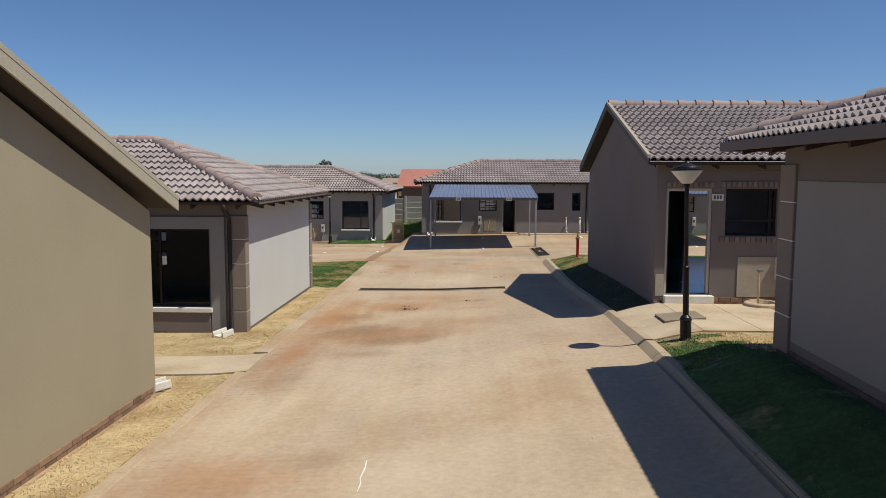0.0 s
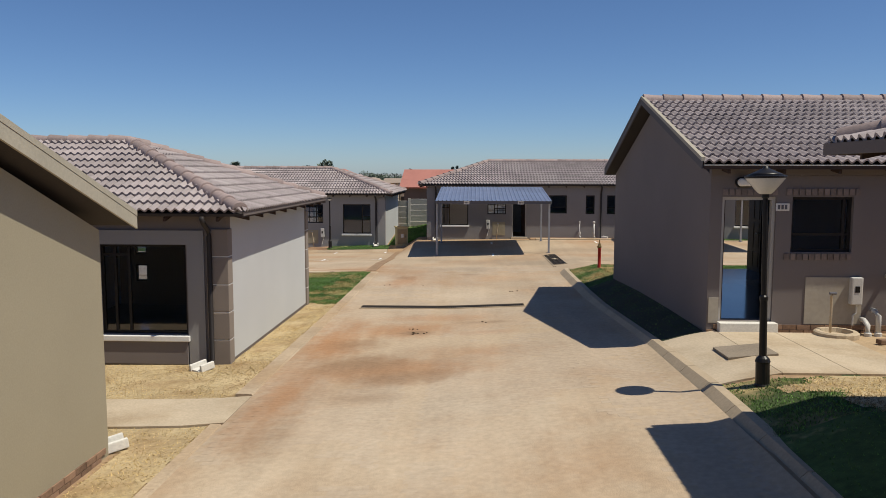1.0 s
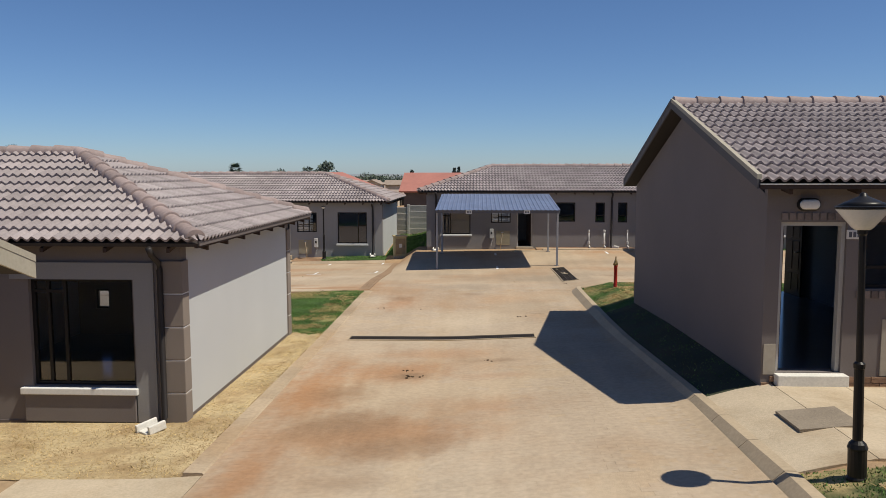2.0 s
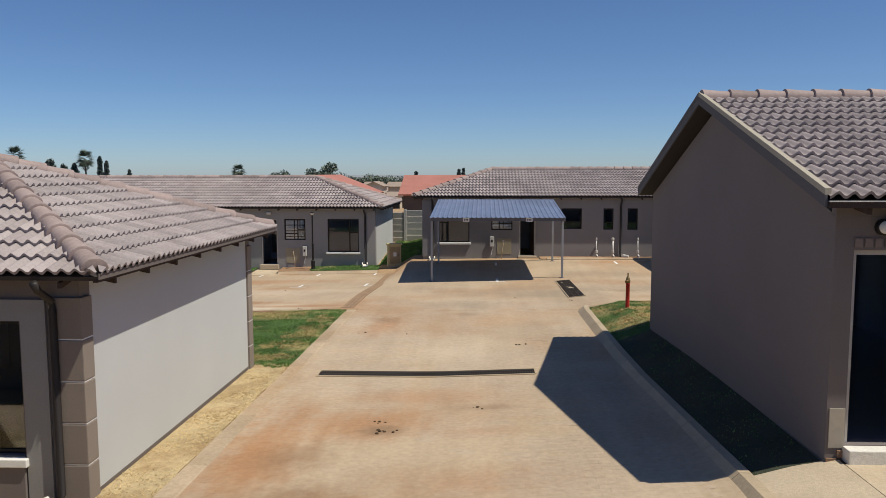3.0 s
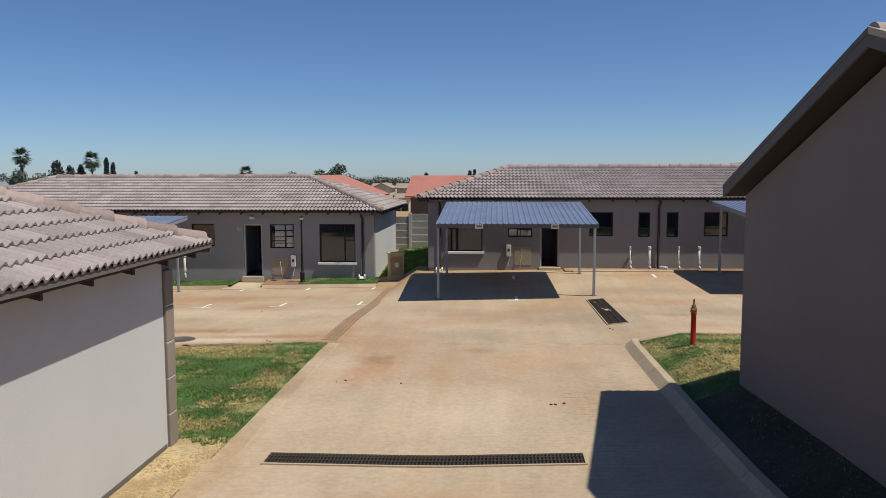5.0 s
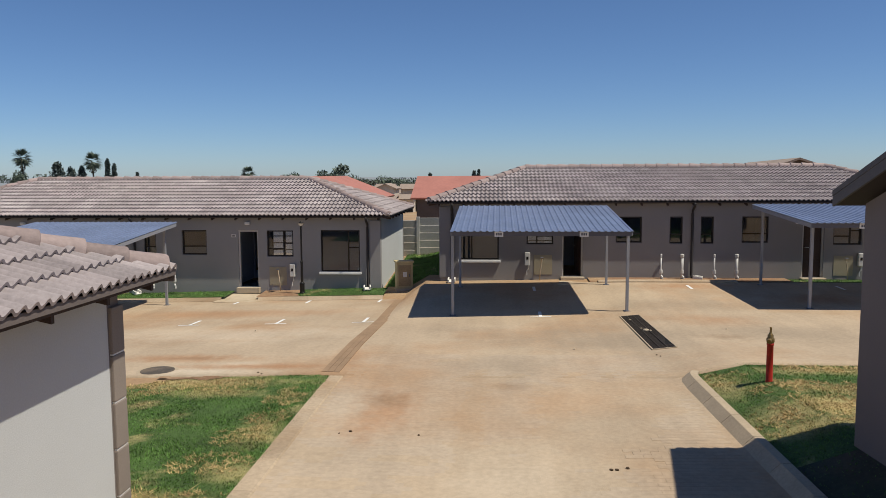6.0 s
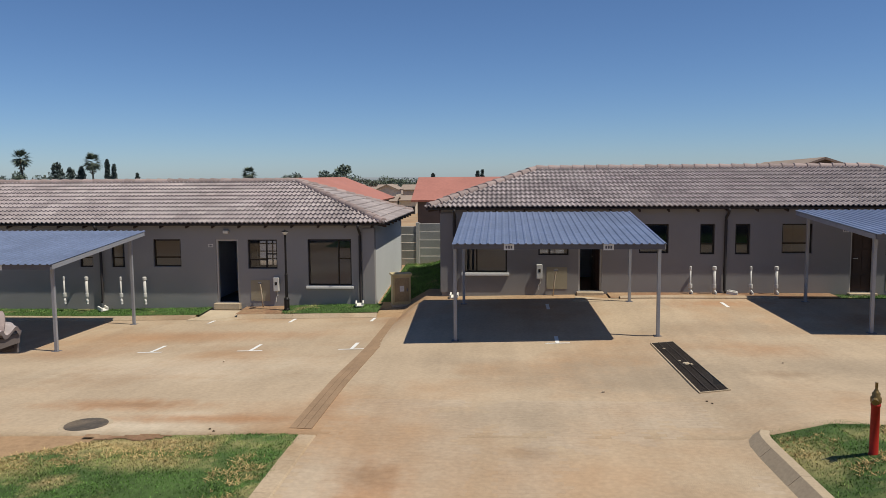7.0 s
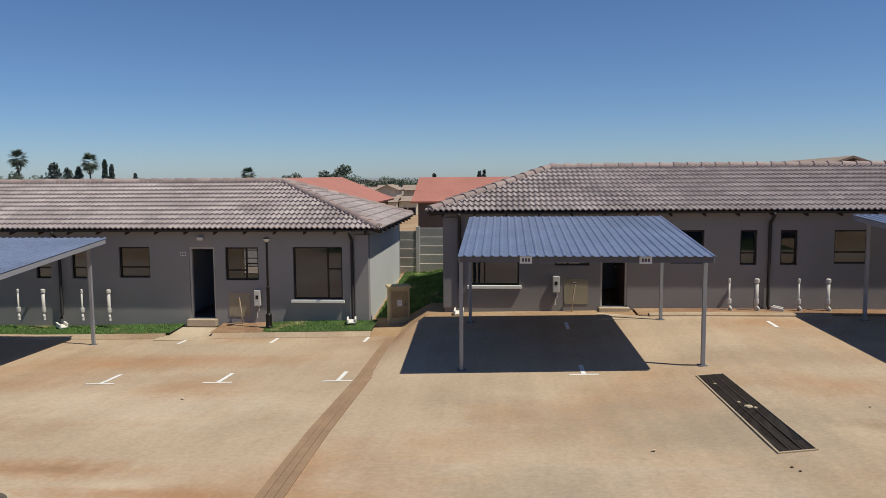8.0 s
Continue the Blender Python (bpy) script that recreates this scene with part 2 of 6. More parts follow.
M = dict(
    soil=mat("soil", (0.36, 0.235, 0.135), 0.95, spread=0.2, fine=9, coarse=0.35, bump=0.5, bump_scale=25, second=(0.43, 0.33, 0.21), second_scale=0.25),
    paver=mat("paver", (0.442, 0.35, 0.256), 0.9, spread=0.13, fine=14, coarse=0.5, bump=0.2, bump_scale=70, second=(0.385, 0.252, 0.15), second_scale=0.23, second_at=(0.48, 0.70), island=0.04, streak=0.3, stains=SPILLS),
    bed=mat("bed", (0.445, 0.345, 0.241), 0.9, spread=0.13, fine=14, coarse=0.5, bump=0.3, bump_scale=60, second=(0.39, 0.245, 0.14), second_scale=0.23, second_at=(0.48, 0.70), streak=0.3, stains=SPILLS),
    dark_paver=mat("dark_paver", (0.30, 0.20, 0.122), 0.85, spread=0.15, island=0.1),
    concrete=mat("concrete", (0.51, 0.42, 0.305), 0.9, spread=0.14, fine=30, coarse=1.4, bump=0.3, bump_scale=70, second=(0.40, 0.305, 0.20), second_scale=1.1),
    edging=mat("edging", (0.43, 0.335, 0.235), 0.9, spread=0.16, fine=20, coarse=1.0, bump=0.3, second=(0.36, 0.25, 0.15), second_scale=0.6, island=0.15),
    kerb=mat("kerb", (0.42, 0.335, 0.235), 0.9, spread=0.13, fine=25, coarse=1.5, bump=0.08, island=0.15),
    grass=mat("grass", (0.105, 0.205, 0.048), 0.85, spread=0.34, fine=9, coarse=1.6, bump=0, second=(0.40, 0.35, 0.17), second_scale=1.5, second_at=(0.56, 0.76), island=0.5, stains=DRY),
    straw_bed=mat("straw_bed", (0.49, 0.385, 0.225), 0.95, spread=0.22, fine=16, coarse=1.2, bump=0.4, bump_scale=30, second=(0.33, 0.23, 0.12), second_scale=1.3, second_at=(0.44, 0.64)),
    straw=mat("straw", (0.49, 0.36, 0.17), 0.9, spread=0.3, fine=12, coarse=1.0, bump=0, second=(0.28, 0.185, 0.09), second_scale=1.2, second_at=(0.5, 0.7), island=0.4),
    turf=mat("turf", (0.060, 0.105, 0.030), 0.95, spread=0.34, fine=12, coarse=1.6, bump=0.4, second=(0.38, 0.30, 0.15), second_scale=1.5, second_at=(0.57, 0.76), stains=DRY),
    # dark soil and turf, with the gable wall's shade put into the colour
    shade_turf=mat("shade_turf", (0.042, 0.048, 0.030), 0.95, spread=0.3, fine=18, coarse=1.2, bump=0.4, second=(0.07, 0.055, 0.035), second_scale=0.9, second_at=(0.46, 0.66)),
    verge_turf=mat("verge_turf", (0.055, 0.080, 0.028), 0.95, spread=0.3, fine=18, coarse=1.2, bump=0.4, second=(0.37, 0.285, 0.14), second_scale=0.9, second_at=(0.46, 0.62)),
    tile=mat("tile", (0.305, 0.262, 0.260), 0.75, spread=0.17, fine=25, coarse=0.8, bump=0.2, bump_scale=80, second=(0.375, 0.33, 0.325), second_scale=0.7, second_at=(0.40, 0.75), island=0.30),
    ridge_tile=mat("ridge_tile", (0.315, 0.245, 0.228), 0.75, spread=0.16, fine=20, coarse=1.5, bump=0.2, island=0.4),
    mortar=mat("mortar", (0.20, 0.16, 0.145), 0.95, spread=0.2),
    timber=mat("timber", (0.055, 0.036, 0.028), 0.75, spread=0.2, fine=50, coarse=3),
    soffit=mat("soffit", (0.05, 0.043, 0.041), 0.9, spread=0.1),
    # board colour holds the bluish shade of the gable's unlit side
    barge_dark=mat("barge_dark", (0.115, 0.112, 0.116), 0.8, spread=0.10, fine=30, coarse=1.0, bump=0.08),
    barge=mat("barge", (0.40, 0.365, 0.29), 0.8, spread=0.10, fine=30, coarse=1.0, bump=0.08),
    fascia=mat("fascia", (0.15, 0.125, 0.115), 0.7, spread=0.08, bump=0.05),
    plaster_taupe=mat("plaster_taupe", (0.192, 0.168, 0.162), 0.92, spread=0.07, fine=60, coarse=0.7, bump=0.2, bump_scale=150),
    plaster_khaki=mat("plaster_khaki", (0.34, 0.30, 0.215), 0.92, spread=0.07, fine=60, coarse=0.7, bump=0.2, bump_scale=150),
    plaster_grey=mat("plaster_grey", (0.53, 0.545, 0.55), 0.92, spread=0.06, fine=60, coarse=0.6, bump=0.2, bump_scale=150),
    plaster_bare=mat("plaster_bare", (0.40, 0.36, 0.30), 0.95, spread=0.09, fine=14, coarse=1.6, bump=0.12, bump_scale=90),
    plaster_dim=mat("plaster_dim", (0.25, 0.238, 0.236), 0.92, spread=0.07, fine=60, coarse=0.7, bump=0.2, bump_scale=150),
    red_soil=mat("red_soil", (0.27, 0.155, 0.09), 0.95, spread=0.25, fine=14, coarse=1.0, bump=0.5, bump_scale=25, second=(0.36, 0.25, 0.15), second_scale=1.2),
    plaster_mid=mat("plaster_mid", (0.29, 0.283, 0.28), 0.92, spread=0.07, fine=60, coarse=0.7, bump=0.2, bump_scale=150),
    quoin=mat("quoin", (0.255, 0.215, 0.185), 0.92, spread=0.08, fine=60, coarse=1.2, bump=0.2, bump_scale=150, island=0.12),
    white=mat("white", (0.78, 0.77, 0.74), 0.7, spread=0.07, fine=40, coarse=2, bump=0.08),
    white_plastic=mat("white_plastic", (0.58, 0.57, 0.54), 0.4, spread=0.10, bump=0.0),
    chalk=mat("chalk", (0.72, 0.70, 0.65), 0.9, spread=0.12, fine=30, coarse=3, bump=0.3),
    frame=mat("frame", (0.020, 0.018, 0.018), 0.45, spread=0.1, bump=0.0),
    steel=mat("steel", (0.12, 0.12, 0.14), 0.5, 0.0, spread=0.1, bump=0.05),
    galvanised=mat("galvanised", (0.32, 0.33, 0.36), 0.5, 0.3, spread=0.1, fine=30, coarse=2, bump=0.05),
    sheet=mat("sheet", (0.295, 0.352, 0.49), 0.40, 0.6, spread=0.18, fine=10, coarse=0.9, bump=0.05, bump_scale=8),
    black=mat("black", (0.012, 0.011, 0.011), 0.4, spread=0.15, bump=0.05),
    pipe=mat("pipe", (0.030, 0.026, 0.025), 0.5, spread=0.1, bump=0.0),
    grating=mat("grating", (0.060, 0.048, 0.038), 0.6, 0.3, spread=0.25),
    pit=mat("pit", (0.012, 0.011, 0.010), 0.95, spread=0.2),
    iron=mat("iron", (0.10, 0.085, 0.07), 0.7, 0.2, spread=0.25, fine=40, coarse=3, second=(0.25, 0.19, 0.13), second_scale=2),
    lid=mat("lid", (0.26, 0.215, 0.165), 0.85, spread=0.2, fine=40, coarse=3, bump=0.3),
    red=mat("red", (0.38, 0.022, 0.014), 0.55, spread=0.2, fine=20, coarse=4, bump=0.1),
    brass=mat("brass", (0.28, 0.19, 0.08), 0.45, 0.7, spread=0.25, fine=30, coarse=6),
    kiosk_door=mat("kiosk_door", (0.36, 0.27, 0.15), 0.6, spread=0.2, fine=20, coarse=2),
    beige=mat("beige", (0.52, 0.43, 0.24), 0.6, spread=0.12, fine=20, coarse=2),
    leaf_brown=mat("door_wood", (0.045, 0.026, 0.020), 0.5, spread=0.2, fine=40, coarse=3),
    floor=mat("floor_tile", (0.27, 0.29, 0.33), 0.12, spread=0.06, bump=0.0, spec=0.6),
    inside=mat("inside", (0.46, 0.50, 0.58), 0.95, spread=0.05, bump=0.0),
    lintel=mat("lintel", (0.205, 0.165, 0.148), 0.92, spread=0.2, fine=30, coarse=4, bump=0.3, island=0.35),
    door_frame=mat("door_frame", (0.50, 0.48, 0.45), 0.6, spread=0.06, bump=0.0),
    brick=mat("brick", (0.26, 0.165, 0.11), 0.9, spread=0.2, fine=30, coarse=4, bump=0.4, island=0.5),
    # darker, greyer brick for the base of the nearest hipped house
    dark_brick=mat("dark_brick", (0.125, 0.095, 0.08), 0.95, spread=0.2, fine=30, coarse=3, bump=0.4, island=0.2),
    red_roof=mat("red_roof", (0.40, 0.17, 0.135), 0.8, spread=0.12, fine=6, coarse=0.5, bump=0.2),
    far_wall=mat("far_wall", (0.58, 0.52, 0.43), 0.9, spread=0.15, fine=3, coarse=0.2),
    far_roof=mat("far_roof", (0.33, 0.26, 0.21), 0.9, spread=0.15, fine=3, coarse=0.3),
    far_dark=mat("far_dark", (0.10, 0.085, 0.08), 0.9, spread=0.15),
    # greens of the distant trees, greyed and lightened to hold the haze
    foliage=mat("foliage", (0.105, 0.130, 0.095), 0.9, spread=0.3, fine=3, coarse=0.5, bump=0, island=0.6),
    conifer=mat("conifer", (0.070, 0.090, 0.078), 0.9, spread=0.3, fine=3, coarse=0.5, bump=0, island=0.6),
    bark=mat("bark", (0.11, 0.085, 0.06), 0.95, spread=0.2, fine=8, coarse=1),
    precast=mat("precast", (0.50, 0.49, 0.46), 0.95, spread=0.12, fine=20, coarse=1.0, bump=0.3, island=0.2),
    lampglass=mat("lamp_glass", (0.70, 0.69, 0.65), 0.25, spread=0.05, bump=0.0),
    # haze of the distance put into the plain's blue-grey colour
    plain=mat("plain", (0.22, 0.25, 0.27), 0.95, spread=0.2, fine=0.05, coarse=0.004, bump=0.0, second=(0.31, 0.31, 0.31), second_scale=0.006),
    dirt=mat("dirt", (0.075, 0.05, 0.03), 0.95, spread=0.3, fine=40, coarse=6, bump=0.4),
)
GLASS = glass("window_glass", (0.80, 0.84, 0.91))


# ---- small builders ----
def thing(name, label, category, at=(0, 0, 0), group="", kind=""):
    ob = new(name)
    ob.location = at
    return tagged(ob, label, category, group, kind)


def finish(bm, name, material, smooth=False):
    me = bpy.data.meshes.new(name)
    bm.normal_update()
    bm.to_mesh(me)
    bm.free()
    me.materials.append(material)
    if smooth:
        me.polygons.foreach_set("use_smooth", [True] * len(me.polygons))
    return me


def part(name, bm, material, parent, label="", smooth=False, kind=""):
    """One mesh under a thing or a part; its vertices are in the thing's own space."""
    ob = new(name, finish(bm, name, material, smooth))
    ob.parent = parent
    return tagged(ob, label, kind=kind)


def solo(name, bm, material, label, category, at=(0, 0, 0), kind="", group="", smooth=False):
    ob = new(name, finish(bm, name, material, smooth))
    ob.location = at
    return tagged(ob, label, category, group, kind)


def box(bm, a, b, bevel=0.0):
    x0, y0, z0 = a
    x1, y1, z1 = b
    vs = [bm.verts.new(p) for p in ((x0, y0, z0), (x1, y0, z0), (x1, y1, z0), (x0, y1, z0), (x0, y0, z1), (x1, y0, z1), (x1, y1, z1), (x0, y1, z1))]
    fs = [bm.faces.new([vs[i] for i in f]) for f in ((3, 2, 1, 0), (4, 5, 6, 7), (0, 1, 5, 4), (1, 2, 6, 5), (2, 3, 7, 6), (3, 0, 4, 7))]
    if bevel:
        es = {e for f in fs for e in f.edges}
        bmesh.ops.bevel(bm, geom=list(es), offset=bevel, segments=2, affect="EDGES", profile=0.6)
    return bm


def boxed(*pairs, bevel=0.0):
    bm = bmesh.new()
    for a, b in pairs:
        box(bm, a, b, bevel)
    return bm


def lathe(bm, profile, at=(0, 0, 0), sides=16):
    """A turned shape: rows of (radius, height)."""
    rings = []
    for r, z in profile:
        rings.append([bm.verts.new((at[0] + r * math.cos(2 * math.pi * i / sides), at[1] + r * math.sin(2 * math.pi * i / sides), at[2] + z)) for i in range(sides)])
    for lo, hi in zip(rings, rings[1:]):
        for i in range(sides):
            j = (i + 1) % sides
            bm.faces.new((lo[i], lo[j], hi[j], hi[i]))
    bm.faces.new(rings[0][::-1])
    bm.faces.new(rings[-1])
    return bm


def tube(bm, points, radius, sides=8):
    """A round bar along points."""
    rings = []
    pts = [Vector(p) for p in points]
    for i, p in enumerate(pts):
        d = (pts[min(i + 1, len(pts) - 1)] - pts[max(i - 1, 0)]).normalized()
        side = d.cross(Vector((0, 0, 1)) if abs(d.z) < 0.95 else Vector((1, 0, 0))).normalized()
        up = side.cross(d)
        r = radius[i] if isinstance(radius, (list, tuple)) else radius
        rings.append([bm.verts.new(p + r * (math.cos(2 * math.pi * k / sides) * side + math.sin(2 * math.pi * k / sides) * up)) for k in range(sides)])
    for lo, hi in zip(rings, rings[1:]):
        for k in range(sides):
            j = (k + 1) % sides
            bm.faces.new((lo[k], hi[k], hi[j], lo[j]))
    bm.faces.new(rings[0])
    bm.faces.new(rings[-1][::-1])
    return bm


# ---- lie of the land ----
YS = (-60, 8, 12, 14, 17, 22, 29, 32.4, 36.6, 41.5, 50, 62)
LEFT2 = (0.0, 0.0, 0.0, 0.0, 0.0, 0.0, -0.08, -0.22, -0.55, -0.68, -0.5, -0.9)
LEFT = (0.2, 0.15, 0.13, 0.13, 0.12, 0.10, 0.13, 0.0, -0.31, -0.50, 0.1, -0.6)
MID = (0.28, 0.24, 0.23, 0.23, 0.20, 0.14, 0.14, 0.01, -0.22, 0.02, 0.30, -0.3)
RIGHT = (0.6, 0.62, 0.62, 0.62, 0.52, 0.28, 0.17, 0.04, -0.06, 0.13, 0.33, 0.0)
VERGE = (1.1, 1.12, 1.08, 0.88, 0.84, 0.76, 0.46, 0.15, 0.05, 0.15, 0.25, 0.0)


def height(x, y):
    """The ground's height at a place."""
    def at(row):
        return float(np.interp(y, YS, row))
    if y > 62 or abs(x) > 40:
        far = max(y - 62, abs(x) - 40, 0)
        base = height(max(-40, min(40, x)), min(y, 62)) if far else 0
        return base - min(far * 0.012, 9.0)
    dish = 0.045 * max(0.0, 1 - abs(x + 0.3) / 2.2) * float(np.interp(y, (4, 10, 27, 31), (0, 1, 1, 0)))
    return float(np.interp(x, (-13, -4, -3.2, -2.5, 3.05, 4.2), (at(LEFT2), at(LEFT), at(LEFT) + 0.03, at(MID), at(RIGHT), at(VERGE)))) - dish


def sheet(name, material, xs, ys, lift, label, category, kind="structure", inside=None, skirt=0.0):
    """A piece of ground that follows the land."""
    bm = bmesh.new()
    grid = [[None] * len(xs) for _ in ys]
    for j, y in enumerate(ys):
        for i, x in enumerate(xs):
            grid[j][i] = bm.verts.new((x, y, height(x, y) + lift))
    for j in range(len(ys) - 1):
        for i in range(len(xs) - 1):
            if inside and not inside((xs[i] + xs[i + 1]) / 2, (ys[j] + ys[j + 1]) / 2):
                continue
            bm.faces.new((grid[j][i], grid[j][i + 1], grid[j + 1][i + 1], grid[j + 1][i]))
    if skirt:
        low = [bm.verts.new((v.co.x, v.co.y, v.co.z - skirt)) for v in grid[0]]
        for i in range(len(xs) - 1):
            bm.faces.new((low[i], low[i + 1], grid[0][i + 1], grid[0][i]))
    bmesh.ops.delete(bm, geom=[v for v in bm.verts if not v.link_faces], context="VERTS")
    return solo(name, bm, material, label, category, kind=kind, smooth=True)


def steps(a, b, d):
    k = max(1, round((b - a) / d))
    return [a + (b - a) * i / k for i in range(k + 1)]


far_steps = [-4000, -1500, -600, -250, -120, -70]
sheet("ground", M["soil"], far_steps + sorted({*steps(-45, -16, 1.5), *steps(-16, 12, 0.4), *steps(12, 45, 1.5), -13, -4, -3.2, -2.5, 3.05, 4.2}) + [-v for v in far_steps[::-1]], [-300, -120, -60] + sorted({*steps(-20, 62, 0.75), *YS[1:]}) + [80, 110, 160, 250, 450, 900, 2000, 4500], 0.0,
      "sandy bare soil reaching to the horizon", "ground")
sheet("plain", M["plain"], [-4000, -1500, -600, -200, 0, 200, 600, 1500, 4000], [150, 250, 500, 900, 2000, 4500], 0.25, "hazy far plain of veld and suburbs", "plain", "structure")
EDGE_L, EDGE_R, COURT_Y = -2.72, 3.26, 29.4
road = sheet("road", M["bed"], sorted({*steps(EDGE_L, EDGE_R, 0.5), -2.5, 3.05}), sorted({*steps(-14, COURT_Y, 0.5), 8, 12, 14, 17, 22, 29}), 0.0355, "tan concrete block paved lane with sand stains", "road")
court = sheet("road", M["bed"], sorted({*steps(-34, 34, 0.7), -13, -4, -3.2, -2.5, 3.05, 4.2}), sorted({*steps(COURT_Y, 41.5, 0.5), 32.4, 36.6}), 0.0355, "sandy block paved parking court", "parking court", skirt=0.08)


# ---- walls, windows and doors ----
def wall(bm, axis, u0, u1, w0, w1, z0, z1, holes):
    """A wall from u0 to u1 along an axis, between w0 and w1 across it, with rectangular holes (u, u, z, z) right through it."""
    us = sorted({u0, u1, *[h[0] for h in holes], *[h[1] for h in holes]})
    zs = sorted({z0, z1, *[h[2] for h in holes], *[h[3] for h in holes]})
    us, zs = [u for u in us if u0 <= u <= u1], [z for z in zs if z0 <= z <= z1]

    def solid(i, k):
        if not (0 <= i < len(us) - 1 and 0 <= k < len(zs) - 1):
            return False
        u, z = (us[i] + us[i + 1]) / 2, (zs[k] + zs[k + 1]) / 2
        return not any(h[0] < u < h[1] and h[2] < z < h[3] for h in holes)

    cache = {}

    def v(u, w, z):
        key = (u, w, z)
        if key not in cache:
            cache[key] = bm.verts.new((u, w, z) if axis == "x" else (w, u, z))
        return cache[key]

    def face(*p):
        bm.faces.new([v(*q) for q in p])

    for i in range(len(us) - 1):
        for k in range(len(zs) - 1):
            if not solid(i, k):
                continue
            a, b, c, d = us[i], us[i + 1], zs[k], zs[k + 1]
            face((a, w0, c), (b, w0, c), (b, w0, d), (a, w0, d))
            face((b, w1, c), (a, w1, c), (a, w1, d), (b, w1, d))
            if not solid(i - 1, k):
                face((a, w1, c), (a, w0, c), (a, w0, d), (a, w1, d))
            if not solid(i + 1, k):
                face((b, w0, c), (b, w1, c), (b, w1, d), (b, w0, d))
            if not solid(i, k - 1):
                face((a, w0, c), (a, w1, c), (b, w1, c), (b, w0, c))
            if not solid(i, k + 1):
                face((a, w0, d), (b, w0, d), (b, w1, d), (a, w1, d))
    bmesh.ops.recalc_face_normals(bm, faces=bm.faces)
    return bm


def window(parent, x0, x1, z0, z1, y, bars=(), rails=(), sill=True, out=-1, sill_mat="white"):
    """A window in a wall that faces along y: frame, panes, sill. bars and rails: shares of the width and height."""
    win = part("window", boxed(((x0, y - 0.03, z0), (x0 + 0.045, y + 0.03, z1)), ((x1 - 0.045, y - 0.03, z0), (x1, y + 0.03, z1)),
                               ((x0 + 0.045, y - 0.03, z0), (x1 - 0.045, y + 0.03, z0 + 0.045)), ((x0 + 0.045, y - 0.03, z1 - 0.045), (x1 - 0.045, y + 0.03, z1))), M["frame"], parent, "dark bronze aluminium window frame")
    for s in bars:
        x = x0 + (x1 - x0) * s
        part("mullion", boxed(((x - 0.022, y - 0.026, z0 + 0.045), (x + 0.022, y + 0.026, z1 - 0.045))), M["frame"], win)
    for s, a, b in rails:
        z = z0 + (z1 - z0) * s
        xa, xb = x0 + (x1 - x0) * a, x0 + (x1 - x0) * b
        part("rail", boxed(((max(xa, x0 + 0.045), y - 0.024, z - 0.02), (min(xb, x1 - 0.045), y + 0.024, z + 0.02))), M["frame"], win)
    pane = part("pane", boxed(((x0 + 0.04, y - 0.004, z0 + 0.04), (x1 - 0.04, y + 0.004, z1 - 0.04))), GLASS, win, "dark clear window glass")
    pane.visible_shadow = False
    if sill:
        part("window_sill", boxed(((x0 - 0.06, y + out * 0.17 - 0.02, z0 - 0.09), (x1 + 0.06, y + out * 0.035, z0 - 0.005)), bevel=0.012), M[sill_mat], parent, "pale plaster window sill")
    return win


def door(parent, x0, x1, z0, z1, y, turn=None, hinge=None):
    """A doorway: frame, dark leaf, threshold step. turn: degrees by which the leaf stands open, hinged at x1 or at hinge."""
    part("door_frame", boxed(((x0, y - 0.05, z0), (x0 + 0.05, y + 0.05, z1)), ((x1 - 0.05, y - 0.05, z0), (x1, y + 0.05, z1)), ((x0 + 0.05, y - 0.05, z1 - 0.05), (x1 - 0.05, y + 0.05, z1))), M["door_frame"], parent, "pale painted door frame")
    w = x1 - x0 - 0.1
    leaf = part("door", boxed(((-w, -0.02, z0 + 0.01), (0, 0.02, z1 - 0.06))), M["leaf_brown"], parent, "dark stained panelled door")
    for px0, px1 in ((0.12, 0.46), (0.54, 0.88)):
        for q0, q1 in ((0.06, 0.26), (0.30, 0.62), (0.66, 0.94)):
            h = z1 - z0
            for side in (-1, 1):
                part("panel", boxed(((-w * px1, min(side * 0.02, side * 0.03), z0 + h * q0), (-w * px0, max(side * 0.02, side * 0.03), z0 + h * q1)), bevel=0.008), M["leaf_brown"], leaf)
    for side in (-1, 1):
        part("door_handle", tube(bmesh.new(), ((-w + 0.07, side * 0.03, z0 + 1.0), (-w + 0.07, side * 0.07, z0 + 1.0), (-w + 0.19, side * 0.07, z0 + 1.0)), 0.011), M["white_plastic"], leaf, "metal lever handle")
    leaf.matrix_local = pose(x1 - 0.05 if hinge is None else hinge, y + 0.03, 0, 0, 0, turn or 0)


# ---- tiled roofs ----
TW, TG = 0.300, 0.345


def tile_rows(k=16):
    """A double roll roof tile: rows of its back edge, front edge and lip, in its own space."""
    rows = []
    for v, lift, drop in ((TG + 0.03, 0.004, 0), (0.0, 0.050, 0), (0.0, 0.050, 0.031)):
        rows.append([(TW * i / k, v, lift - drop + 0.047 * (0.5 - 0.5 * math.cos(4 * math.pi * i / k)) ** 1.2) for i in range(k + 1)])
    return rows


ROWS_T = tile_rows()


def crisp(bm):
    """Marks the edges where two faces meet at a clear angle as sharp."""
    bm.normal_update()
    for e in bm.edges:
        if len(e.link_faces) == 2 and e.link_faces[0].normal.dot(e.link_faces[1].normal) < 0.55:
            e.smooth = False


